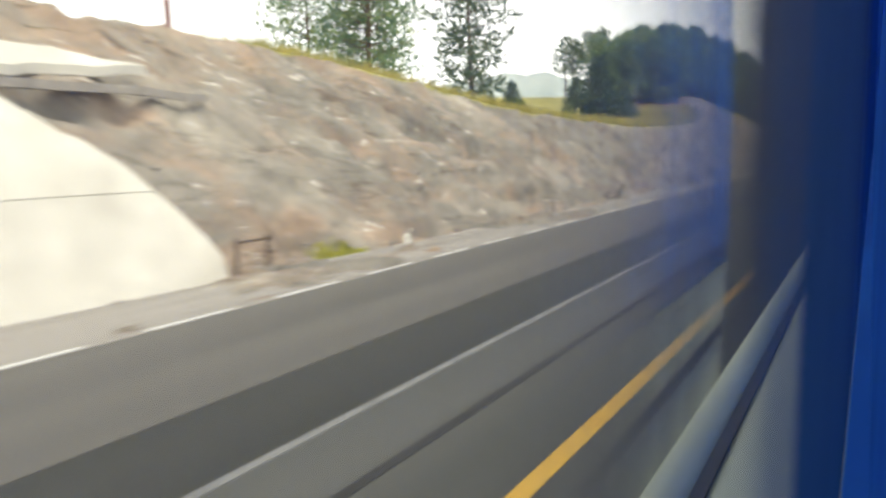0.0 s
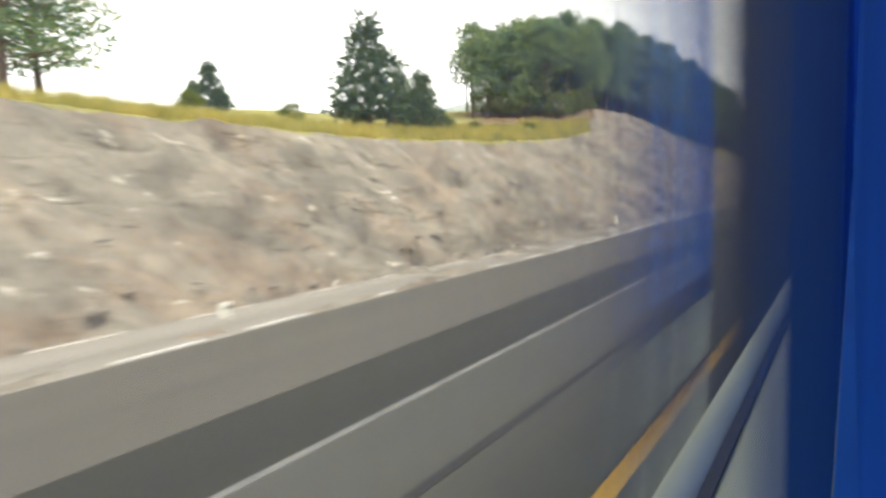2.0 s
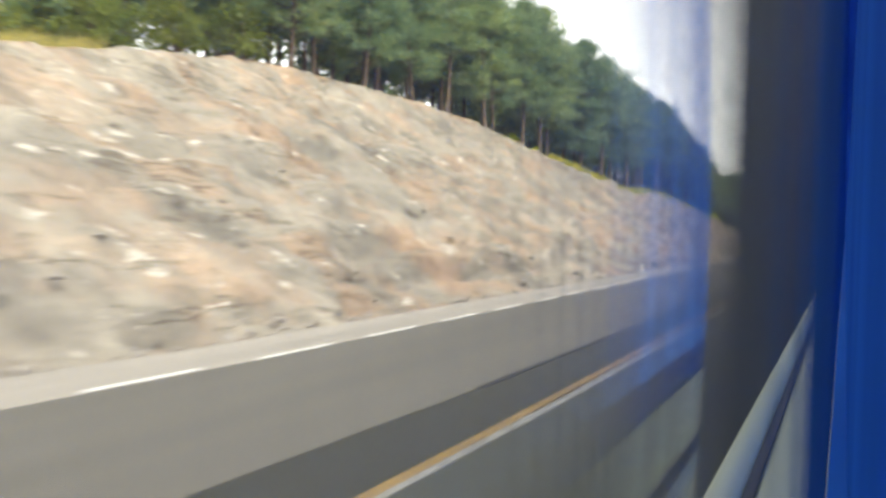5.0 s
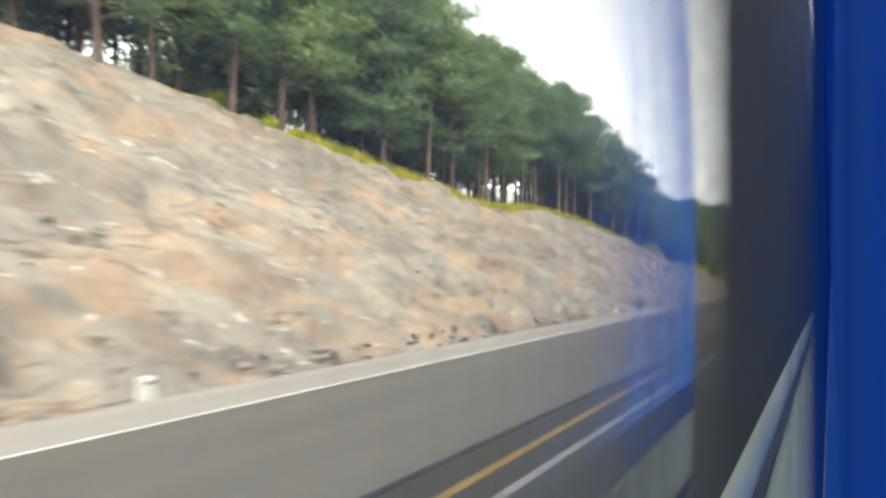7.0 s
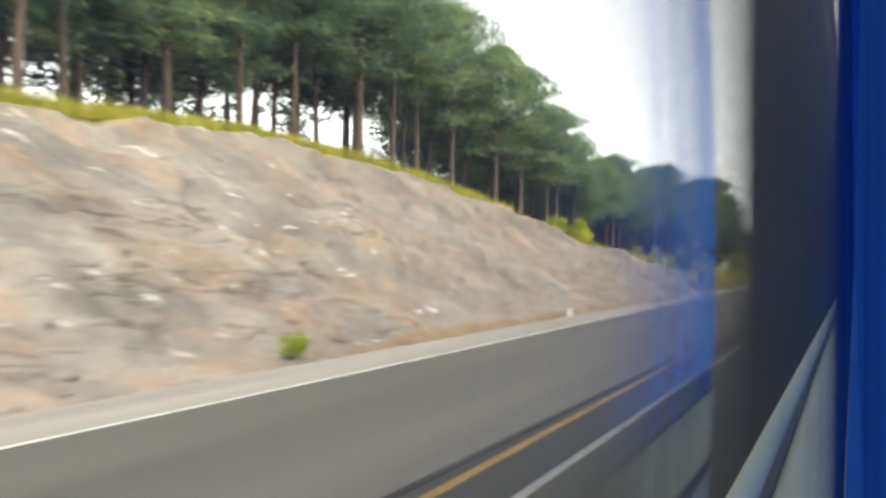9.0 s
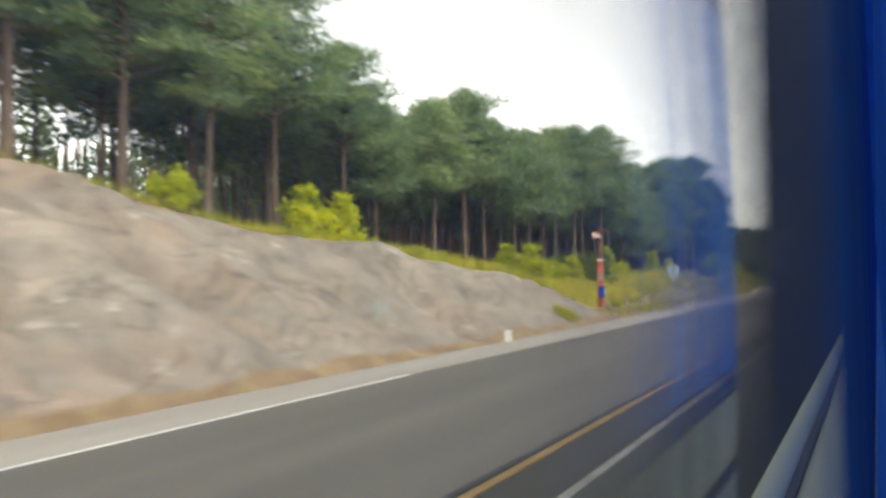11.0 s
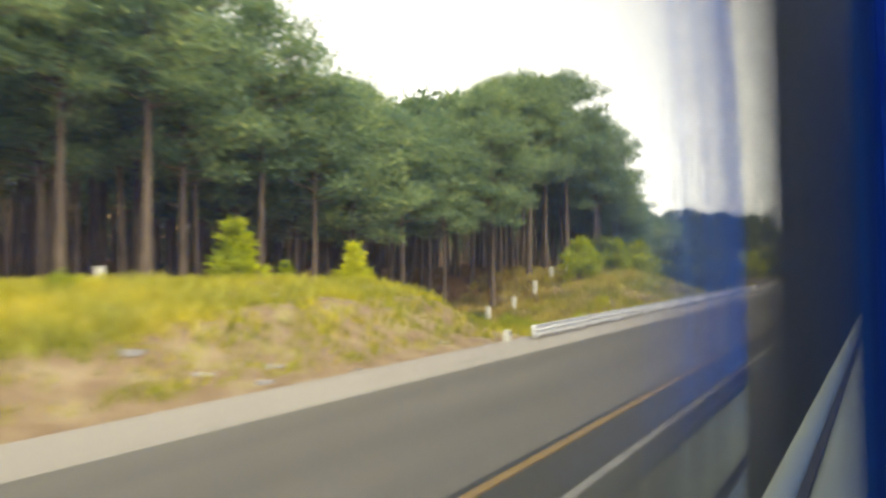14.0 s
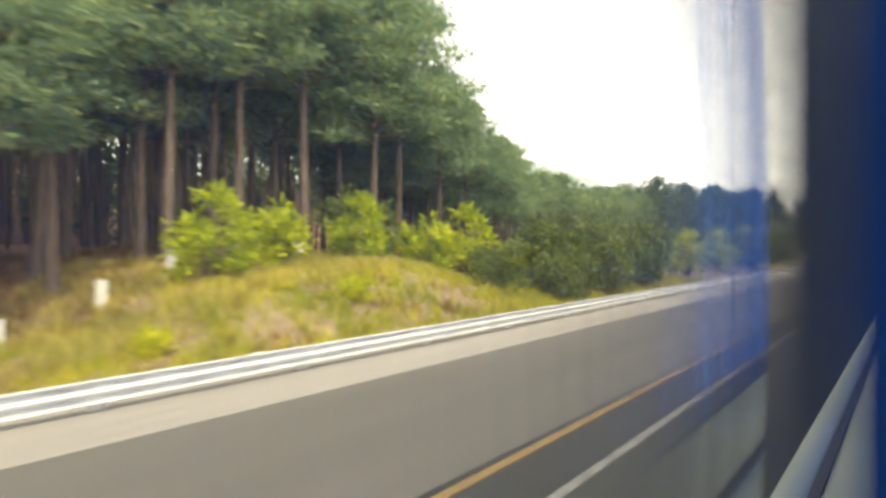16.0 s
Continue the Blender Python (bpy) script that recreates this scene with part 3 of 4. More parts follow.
def pine_shape(h, bare, radius, branches, per, size, seed, sides=8, limbs=True):
    """A tall pine: bent trunk with limbs, and layered needle clumps above the bare part."""
    r = np.random.default_rng(seed)
    bend = r.normal(scale=0.012 * h, size=2)
    zs = np.linspace(0, h * 0.97, 7)
    path = [(bend[0] * math.sin(z / h * 3), bend[1] * math.sin(z / h * 2.4), z - 0.25) for z in zs]
    girth = 0.0155 * h
    wood = [tube(path, [girth * (1.25 if i == 0 else 1 - 0.82 * i / 6) for i in range(7)], sides)]
    centres, spread = [], []
    for i in range(branches):
        k = (i + r.uniform(0, 1)) / branches
        z = h * (bare + (0.99 - bare) * k)
        reach = radius * (0.35 + 0.65 * math.sin(math.pi * min(1, 0.22 + 0.80 * k)) ** 0.8) * r.uniform(0.65, 1.15)
        if k > 0.85:
            reach *= (1 - k) / 0.15 * 0.7 + 0.3
        a = i * 2.399 + r.uniform(-0.5, 0.5)
        cx, cy = np.interp(z, zs, [p[0] for p in path]), np.interp(z, zs, [p[1] for p in path])
        rise = reach * r.uniform(0.02, 0.35)
        end = (cx + reach * math.cos(a), cy + reach * math.sin(a), z + rise)
        if limbs:
            wood.append(tube([(cx, cy, z - 0.1), ((cx + end[0]) / 2, (cy + end[1]) / 2, z + rise * 0.35), end], [girth * 0.28, girth * 0.18, girth * 0.06], 4))
        for q in (0.55, 0.8, 1.0):
            if r.uniform() < 0.92:
                centres.append((cx + (end[0] - cx) * q + r.normal(scale=0.15), cy + (end[1] - cy) * q + r.normal(scale=0.15), z + rise * q + r.normal(scale=0.12)))
                spread.append(0.33 * radius * r.uniform(0.8, 1.3))
    # a few dead stubs on the bare part
    for i in range(5 if limbs else 0):
        z = h * r.uniform(0.4, 1.0) * bare
        a = r.uniform(0, 6.28)
        wood.append(tube([(path[2][0], path[2][1], z), (path[2][0] + 0.7 * math.cos(a), path[2][1] + 0.7 * math.sin(a), z + 0.05)], [0.03, 0.012], 4))
    return joined(wood), tufts(centres, np.array(spread), size, per, flat=0.42, r=r, slim=0.65 if size < 0.5 else 0.8)


def cone_shape(h, radius, layers, per, size, seed):
    """A conical tree with leaves almost to the ground."""
    r = np.random.default_rng(seed)
    wood = [tube([(0, 0, -0.2), (0.03, 0, h * 0.5), (0, 0.02, h * 0.96)], [0.022 * h, 0.014 * h, 0.004 * h], 7)]
    centres, spread = [], []
    for i in range(layers):
        k = (i + 0.5) / layers
        z = h * (0.10 + 0.88 * k)
        rad = radius * (1 - k) ** 0.85 * r.uniform(0.75, 1.2) + 0.08
        m = max(3, int(7 * (1 - k)) + 2)
        for j in range(m):
            a = 6.283 * (j + r.uniform(0, 1)) / m
            q = rad * r.uniform(0.45, 1.0)
            centres.append((q * math.cos(a), q * math.sin(a), z + r.normal(scale=0.08)))
            spread.append(0.22 * radius + 0.10)
            if j % 2 == 0:
                wood.append(tube([(0, 0, z - 0.1), (q * math.cos(a), q * math.sin(a), z)], [0.02, 0.006], 3))
    return joined(wood), tufts(centres, np.array(spread), size, per, lean=0.5, r=r)


def shrub_shape(h, radius, clumps, per, size, seed):
    r = np.random.default_rng(seed)
    wood, centres, spread = [], [], []
    for i in range(clumps):
        a, q = r.uniform(0, 6.28), radius * math.sqrt(r.uniform(0, 1)) * 0.85
        z = h * r.uniform(0.18, 0.95) * (1 - 0.45 * (q / radius) ** 2)
        c = (q * math.cos(a), q * math.sin(a), z)
        centres.append(c)
        spread.append(0.30 * radius * r.uniform(0.7, 1.2))
        if i % 2 == 0:
            wood.append(tube([(0.05 * math.cos(a), 0.05 * math.sin(a), -0.1), (c[0] * 0.5, c[1] * 0.5, z * 0.6), c], [0.03, 0.02, 0.006], 4))
    return joined(wood), tufts(centres, np.array(spread), size, per, lean=0.4, flat=0.8, r=r)


def plant(name, shape, bark, leaf, label, category, group, crown="crown"):
    (wv, wf), (lv, lf) = shape
    ob = empty(name, Matrix(), label, category, group)
    thing("trunk", wv, wf, bark, ob, smooth=True)
    thing(crown, lv, lf, leaf, ob)
    return ob


def stand(ob, x, y, turn, size=1.0, sink=0.0, label=""):
    m = pose(x, y, height(y, x) - sink, 0, 0, turn)
    c = copy_thing(ob, m)
    c.scale = (size, size, size)
    if label:
        tagged(c, label)
    return c


def drop(ob):
    for o in (*ob.children_recursive, ob):
        bpy.data.objects.remove(o)


PINES = [plant("pine_tree", pine_shape(h, bare, rad, nb, per, size, 20 + i + (per < 20) * 40, 7, per > 20), BARK, NEEDLES, lab, "tree", "pines along the forest edge")
         for per, size in ((95, 0.36), (22, 0.66)) for i, (h, bare, rad, nb, lab) in enumerate((
             (12.5, 0.44, 3.3, 50, "tall pine with bare trunk and rounded green crown"), (13.5, 0.48, 3.1, 48, "tall slim pine with a high rounded crown"),
             (11.5, 0.40, 3.4, 50, "broad-crowned pine with a bare lower trunk"), (14.2, 0.46, 3.4, 54, "tall pine with layered spreading branches"),
             (12.0, 0.50, 3.0, 44, "slender pine with a small high crown"), (13.0, 0.36, 3.3, 56, "bushy pine with branches low on the trunk"),
             (12.5, 0.14, 2.9, 62, "dense pine above the rock cutting, leafy nearly to its foot"), (13.2, 0.22, 2.7, 60, "dense dark pine at the edge of the rock cutting"), (11.8, 0.28, 2.9, 56, "bushy pine on top of the rock cutting")))]


def forest_edge(y):
    return table(y, (90, -28), (100, -26.5), (108, -25.4), (122, -26.2), (134, -25.8), (144, -23.4), (151, -22.0), (157, -21.0), (168, -22.0), (182, -21.5), (190, -19.8), (200, -19.4), (214, -20.0),
                 (228, -20.6), (243, -21.0), (256, -22.0), (262, -21.5), (275, -20.0), (290, -20.0), (298, -25.0), (330, -29.0), (420, -27.0))


def tall(y):
    return table(y, (90, 0.62), (100, 0.66), (115, 0.76), (130, 0.90), (142, 0.98), (165, 0.95), (180, 0.93), (190, 0.84), (199, 0.71), (208, 0.69), (218, 0.77), (236, 0.84), (246, 0.92), (256, 0.90), (266, 0.98),
                 (277, 1.05), (283, 0.82), (287, 0.70), (292, 0.60), (300, 0.52), (330, 0.58), (390, 0.92), (430, 1.0))


count = 0
for row in range(4):
    y = 101.0
    while y < 345 and count < 290:
        x = float(forest_edge(y)) - row * 2.9 + rng.normal(scale=0.55)
        if row and 178 < y < 193 and rng.uniform() < 0.55:
            y += 3.0
            continue
        kind = rng.integers(6, 9) if y < 172 and rng.uniform() < 0.7 else rng.integers(6)
        stand(PINES[int(kind) + (9 if row > 1 or y > 300 or (row == 1 and y < 150) else 0)], x, y, float(rng.uniform(0, 360)), float(rng.uniform(0.92, 1.07) * tall(y)))
        count += 1
        y += float(rng.uniform(2.4, 4.2)) if y < 300 else 5.0
for ob in PINES:
    drop(ob)


def far_wood():
    """The depth of the forest behind its edge, and its run into the distance."""
    kinds = [pine_shape(h, b, rad, 20, 9, 0.95, 60 + i, 5, False) for i, (h, b, rad) in enumerate(((13.0, 0.45, 2.4), (12.0, 0.40, 2.5), (14.0, 0.50, 2.3), (12.0, 0.06, 2.6), (13.0, 0.10, 2.8)))]
    kinds = [tuple((np.array(v, float), np.array([len(q) for q in f]), f) for v, f in k) for k in kinds]
    spots = []
    for row in range(9):
        y = 103.0 + row
        while y < 430:
            if y > 345 or row >= 1:
                x = float(forest_edge(y)) - (12.0 if y <= 345 else 0.5) - row * 3.1 + rng.normal(scale=0.8)
                if y > 43 - 1.69 * x and (y > 210 or rng.uniform() < (0.4 if y > 198 else 0.1 if y > 165 else 0.25)):
                    spots.append((x, y, (row >= 4 and y > 208) or (y > 325 and row > 0)))
            y += float(rng.uniform(3.0, 5.2))
    for y in np.arange(435, 700, 7.0):
        for row in range(3):
            spots.append((-17 - row * 5 + rng.normal(), float(y + rng.normal()), row > 0))
    wood_v, wood_f, leaf_v, leaf_f, a, b = [], [], [], [], 0, 0
    for x, y, low in spots:
        (wv, _, wf), (lv, _, lf) = kinds[int(rng.integers(3, 5) if low else rng.integers(3))]
        t, s = rng.uniform(0, 6.28), rng.uniform(0.85, 1.12) * tall(y)
        turn = np.array([[math.cos(t), -math.sin(t), 0], [math.sin(t), math.cos(t), 0], [0, 0, 1]]) * s
        at = np.array([x, y, height(y, x)])
        wood_v.append(wv @ turn.T + at)
        wood_f += [tuple(i + a for i in q) for q in wf]
        leaf_v.append(lv @ turn.T + at)
        leaf_f.append(np.asarray(lf) + b)
        a += len(wv)
        b += len(lv)
    for k in range(520):
        y = float(rng.uniform(204, 300))
        x = float(forest_edge(y)) - 4 - 30 * float(rng.uniform(0, 1)) ** 0.8
        g = float(rng.uniform(0.09, 0.17))
        tilt = rng.normal(scale=0.25, size=2)
        z = height(y, x) - 0.2
        v, f = tube([(x, y, z), (x + tilt[0], y + tilt[1], z + 5), (x + 2 * tilt[0], y + 2 * tilt[1], z + 10)], [g, 0.8 * g, 0.5 * g], 5)
        wood_v.append(np.array([tuple(p) for p in v]))
        wood_f += [tuple(i + a for i in q) for q in f]
        a += len(v)
    wood = empty("pine_forest", Matrix(), "dense dark pine forest behind the roadside trees", "forest", kind="stuff")
    thing("trunks", np.concatenate(wood_v), wood_f, BARK, wood)
    thing("crowns", np.concatenate(leaf_v), np.concatenate(leaf_f).tolist(), NEEDLES_SHADED, wood)


far_wood()

# lone trees above the first cutting
lone = plant("pine_tree", pine_shape(15.5, 0.10, 4.6, 84, 20, 0.66, 81), BARK, NEEDLES, "large spreading pine standing on the grassy hilltop", "tree", "lone trees on the hilltop")
for x, y, s, a in ((-43.5, 58, 1.15, 20), (-46.5, 62, 1.05, 200), (-49, 55.5, 0.95, 110)):
    stand(lone, x, y, a, s)
drop(lone)
slim = plant("pine_tree", pine_shape(13, 0.06, 2.6, 56, 20, 0.62, 83), BARK, CYPRESS, "ragged open-crowned conifer at the edge of the cutting", "tree", "lone trees on the hilltop")
stand(slim, -24.6, 45, 0, 1.0)
drop(slim)
cone = plant("cypress_tree", cone_shape(5.3, 2.35, 18, 24, 0.48, 90), BARK, CYPRESS, "bushy conical conifer on the grassy hilltop", "tree", "conical trees on the hilltop")
for x, y, s in ((-22.2, 65.2, 1.05), (-20.9, 68.2, 0.62), (-40.0, 69.0, 0.35), (-34, 66, 0.25), (-25.5, 76, 0.55), (-29, 60.5, 0.5), (-30, 80, 0.7), (-45, 73, 0.35)):
    stand(cone, x, y, float(rng.uniform(0, 360)), s)
drop(cone)

SHRUBS = [plant("shrub", shrub_shape(h, rad, n, 40, 0.26, 100 + i), BARK, leaf, lab, "shrub", "shrubs along the forest edge", "foliage")
          for i, (h, rad, n, leaf, lab) in enumerate(((1.9, 1.15, 30, SHRUB, "bright yellow-green leafy shrub on the grassy verge"), (2.3, 1.0, 30, SHRUB, "upright bright green shrub before the pines"),
                                                      (2.4, 1.35, 36, SHRUB_DULL, "dull olive-green shrub before the dark pines")))]
YOUNG = plant("young_pine", cone_shape(2.2, 0.85, 12, 20, 0.30, 120), BARK, SHRUB, "young bright green pine in the yellow grass", "tree", "young pines on the verge")
for x, y, k, s in ((-10.45, 159.7, 0, 0.3), (-17.0, 192.2, 0, 0.7), (-17.5, 198.3, 1, 0.95), (-16.5, 204.5, 0, 0.45), (-15.5, 213.6, 1, 1.0), (-16.0, 211.0, 2, 0.5),
                   (-15.6, 216.2, 0, 0.7), (-15.5, 218.9, 1, 0.75), (-14.6, 220.2, 2, 1.0), (-17.5, 222.8, 2, 0.9), (-15.2, 226.7, 0, 0.75), (-16.5, 229.0, 0, 0.55), (-15.6, 230.3, 0, 0.45),
                   (-15.5, 233.0, 0, 0.35), (-25.4, 139.5, 0, 0.8), (-24.2, 141.6, 0, 0.55), (-16.5, 266.5, 1, 1.22), (-17.4, 269.5, 0, 1.22), (-16.2, 272.4, 1, 1.08), (-17.8, 274.6, 2, 1.35),
                   (-16.4, 277.0, 0, 1.35), (-17.2, 281.0, 1, 1.49), (-15.8, 284.5, 0, 1.22), (-16.5, 289.0, 2, 1.49), (-15.4, 294.0, 1, 1.35), (-14.6, 300.0, 2, 1.62), (-13.8, 262.8, 0, 0.4), (-13.0, 276.5, 2, 0.9), (-12.2, 280.5, 2, 1.0), (-13.6, 283.0, 2, 1.5), (-12.4, 286.0, 2, 1.2), (-13.8, 289.0, 2, 1.7), (-12.6, 292.5, 2, 1.3), (-14.5, 297.0, 2, 1.6), (-13.4, 304.5, 1, 1.4), (-14.8, 309.0, 2, 1.6), (-13.2, 314.0, 1, 1.5), (-14.6, 319.0, 2, 1.7), (-13.0, 325.0, 2, 1.6), (-14.4, 332.0, 1, 1.8), (-13.4, 340.0, 2, 1.9), (-14.0, 349.0, 2, 2.0), 
                   (-11.6, 247.0, 0, 0.40), (-12.6, 251.0, 0, 0.5), (-14.2, 249.2, 2, 0.5), (-12.2, 255.6, 0, 0.45), (-15.5, 256.0, 2, 0.4), (-12.4, 268.0, 0, 0.45), (-12.2, 281.5, 0, 0.5),
                   (-11.4, 214.6, 0, 0.28), (-11.2, 220.5, 0, 0.22), (-25.0, 100.5, 2, 1.2), (-27.2, 101.5, 2, 1.3), (-24.6, 103.5, 2, 1.1), (-29.4, 101.0, 2, 1.4), (-24.8, 106.5, 2, 1.2), (-31.8, 101.8, 2, 1.4), (-26.2, 109.0, 2, 1.2), (-34.0, 102.5, 2, 1.5), (-19.6, 88.0, 0, 0.35), (-19.0, 78.0, 0, 0.3), (-23.8, 66.5, 2, 0.6), (-24.6, 68.0, 2, 0.45), (-21.5, 76.0, 2, 0.35), (-20.2, 82.0, 2, 0.4), (-27.0, 57.5, 2, 0.6), (-23.5, 60.5, 2, 0.55), (-21.8, 72.5, 2, 0.5)):
    stand(SHRUBS[k], x, y, float(rng.uniform(0, 360)), s, 0.05)
for x, y, s in ((-16.0, 226.4, 1.0), (-15.9, 238.2, 0.85), (-15.8, 243.4, 0.7), (-17.5, 214.2, 1.0), (-16.5, 240.8, 0.4), (-18.5, 201.5, 1.1)):
    stand(YOUNG, x, y, float(rng.uniform(0, 360)), s, 0.03)
drop(YOUNG)
for ob in SHRUBS:
    drop(ob)

# ---------------------------------------------------------------- grass and stones


def grass(name, n, place, blade, label, leaf=GRASS, on_rock=0.35):
    ys, xs = place(n)
    z, rock = land(ys, xs)
    keep = rock < on_rock
    ys, xs, z = ys[keep], xs[keep], z[keep]
    n = len(ys)
    a = rng.uniform(0, 6.283, n)
    ln = blade * rng.uniform(0.5, 1.4, n)
    w = 0.012 + 0.03 * rng.uniform(0, 1, n)
    lean = rng.normal(scale=0.35, size=(n, 2)) * ln[:, None]
    root = np.stack([xs, ys, z - 0.04], 1)
    side = np.stack([np.cos(a) * w, np.sin(a) * w, 0 * a], 1)
    tip = root + np.stack([lean[:, 0], lean[:, 1], ln], 1)
    v = np.stack([root - side, root + side, tip], 1).reshape(-1, 3)
    tagged(thing(name, v, np.arange(3 * n).reshape(n, 3).tolist(), leaf), label, "grass", kind="stuff")


def clumped(y0, y1, x_of, wide):
    def place(n):
        m = n // 14
        cy = rng.uniform(y0, y1, m)
        cx = x_of(cy) - rng.uniform(0, 1, m) ** 1.2 * wide
        ys = np.repeat(cy, 14) + rng.normal(scale=0.16, size=m * 14)
        return ys, np.repeat(cx, 14) + rng.normal(scale=0.16, size=m * 14)
    return place


def crest_line(y):
    return toe(y) - crest(y) / steep(y)


grass("grass", 42000, clumped(-2, 98, lambda y: crest_line(y) + 0.1, 7.0), 0.46, "yellow-green grass along the top of the cutting", GRASS_PALE)
grass("grass", 30000, clumped(142, 176, lambda y: crest_line(y) + 0.25, 2.6), 0.50, "yellow grass fringe on top of the cutting")
grass("grass", 14000, clumped(174, 187.5, lambda y: crest_line(y) + 0.2, 4.0), 0.52, "yellow-green grass before the pines")
grass("grass", 4600, clumped(187, 202, lambda y: crest_line(y) - 0.1, 4.0), 0.36, "sparse yellow-green tufts on the bare crest")
grass("grass", 10500, clumped(201, 212, lambda y: crest_line(y) + 0.2, 4.0), 0.48, "yellow-green grass beside the end of the cutting")
grass("grass", 42000, clumped(210, 235, lambda y: np.full(y.shape, -12.3), 8.0), 0.42, "tall yellow-green grass on the road verge")
grass("grass", 9000, clumped(234, 246.5, lambda y: np.full(y.shape, -12.9), 6.5), 0.32, "tufts of yellow-green grass on the earth mound")
grass("grass", 5000, clumped(234, 246.5, lambda y: np.full(y.shape, -11.5), 7.0), 0.26, "tufts of green grass on the earth mound", GRASS_GREEN)
grass("grass", 4200, clumped(211, 246, lambda y: np.full(y.shape, -10.3), 2.4), 0.22, "sparse short grass on bare roadside earth", GRASS_GREEN)
grass("grass", 26000, clumped(245, 300, lambda y: np.full(y.shape, -10.0), 9.0), 0.36, "green and brown grass behind the guard rail", GRASS_GREEN)
grass("grass", 560, clumped(14.6, 16.4, lambda y: np.full(y.shape, -12.75), 0.35), 0.2, "tuft of dry grass at the foot of the cutting", GRASS, 2.0)


grass("grass", 24000, clumped(246, 304, lambda y: np.full(y.shape, -17.5), 12.0), 0.34, "dry brown grass under the first pines", GRASS_DRY)
grass("grass", 5000, clumped(262, 284, lambda y: np.full(y.shape, -10.4), 6.0), 0.34, "bright yellow-green grass on the knoll behind the guard rail")
grass("grass", 8000, clumped(246, 300, lambda y: np.full(y.shape, -10.2), 8.0), 0.30, "dry yellow grass behind the guard rail", GRASS_DRY)


grass("grass", 420, clumped(206.1, 207.1, lambda y: np.full(y.shape, -10.75), 0.45), 0.2, "small green tuft at the foot of the cutting", GRASS_GREEN, 2.0)
grass("grass", 30000, clumped(246, 276, lambda y: np.full(y.shape, -14.5), 9.0), 0.36, "olive and straw-coloured grass on the slope below the pines", GRASS_PALE)


def stones():
    """Broken stones on and under the cutting."""
    bm = bmesh.new()
    bmesh.ops.create_icosphere(bm, subdivisions=1, radius=1)
    base = np.array([v.co[:] for v in bm.verts])
    tri = np.array([[v.index for v in f.verts] for f in bm.faces])
    bm.free()
    vs, fs = [], []
    n = 1100
    ys = rng.uniform(-2, 158, n)
    foot = rng.uniform(0, 1, n) < 0.75
    rise = np.where(foot, rng.uniform(-0.4, 0.5, n), rng.uniform(0.1, 0.5, n) * crest(ys) / steep(ys))
    size = np.where(foot, 0.05 + 0.13 * rng.uniform(0, 1, n) ** 3, 0.03 + 0.12 * rng.uniform(0, 1, n) ** 3)
    xs = toe(ys) - rise
    z, _ = land(ys, xs)
    for i in range(n):
        k = base * rng.uniform(0.6, 1.25, (12, 1)) * size[i] * np.array([1, rng.uniform(0.8, 1.8), rng.uniform(0.5, 0.9)])
        t = rng.uniform(0, 6.28)
        turn = np.array([[math.cos(t), -math.sin(t), 0], [math.sin(t), math.cos(t), 0], [0, 0, 1]])
        vs.append(k @ turn.T + (xs[i] + 0.1, ys[i], z[i] + 0.1 * size[i]))
        fs.append(tri + 12 * i)
    tagged(thing("loose_stones", np.concatenate(vs), np.concatenate(fs).tolist(), STONE), "broken buff stones on the face and foot of the cutting", "stones", kind="stuff")


stones()


def scrap():
    """A flat broken slab."""
    bm = bmesh.new()
    pts = [(-0.26, -0.09), (-0.05, -0.14), (0.22, -0.10), (0.29, 0.02), (0.12, 0.12), (-0.18, 0.10)]
    face = bm.faces.new([bm.verts.new((x, y, 0.05)) for x, y in pts])
    up = bmesh.ops.extrude_face_region(bm, geom=[face])
    bmesh.ops.translate(bm, vec=(0, 0, -0.12), verts=[e for e in up["geom"] if isinstance(e, bmesh.types.BMVert)])
    bmesh.ops.recalc_face_normals(bm, faces=bm.faces[:])
    return tagged(part("stone_slab", bm, DITCH, None), "flat pale grey broken slab lying on the bare roadside earth", "stone", "pale slabs on the verge")


slab = scrap()
for x, y, a, s in ((-10.15, 233.8, 80, 0.8), (-10.9, 233.0, 60, 0.8), (-11.9, 232.2, 100, 1.1), (-9.85, 236.3, 85, 0.6), (-10.7, 234.6, 75, 0.8), (-11.1, 216.2, 95, 1.0), (-11.2, 222.5, 70, 0.7), (-10.4, 240.6, 80, 0.7), (-10.2, 246.2, 85, 0.9)):
    copy_thing(slab, pose(x, y, height(y, x) + 0.01, 0, 8, a)).scale = (s, s, s)
bpy.data.objects.remove(slab)

# ---------------------------------------------------------------- retaining wall at the start of the cutting


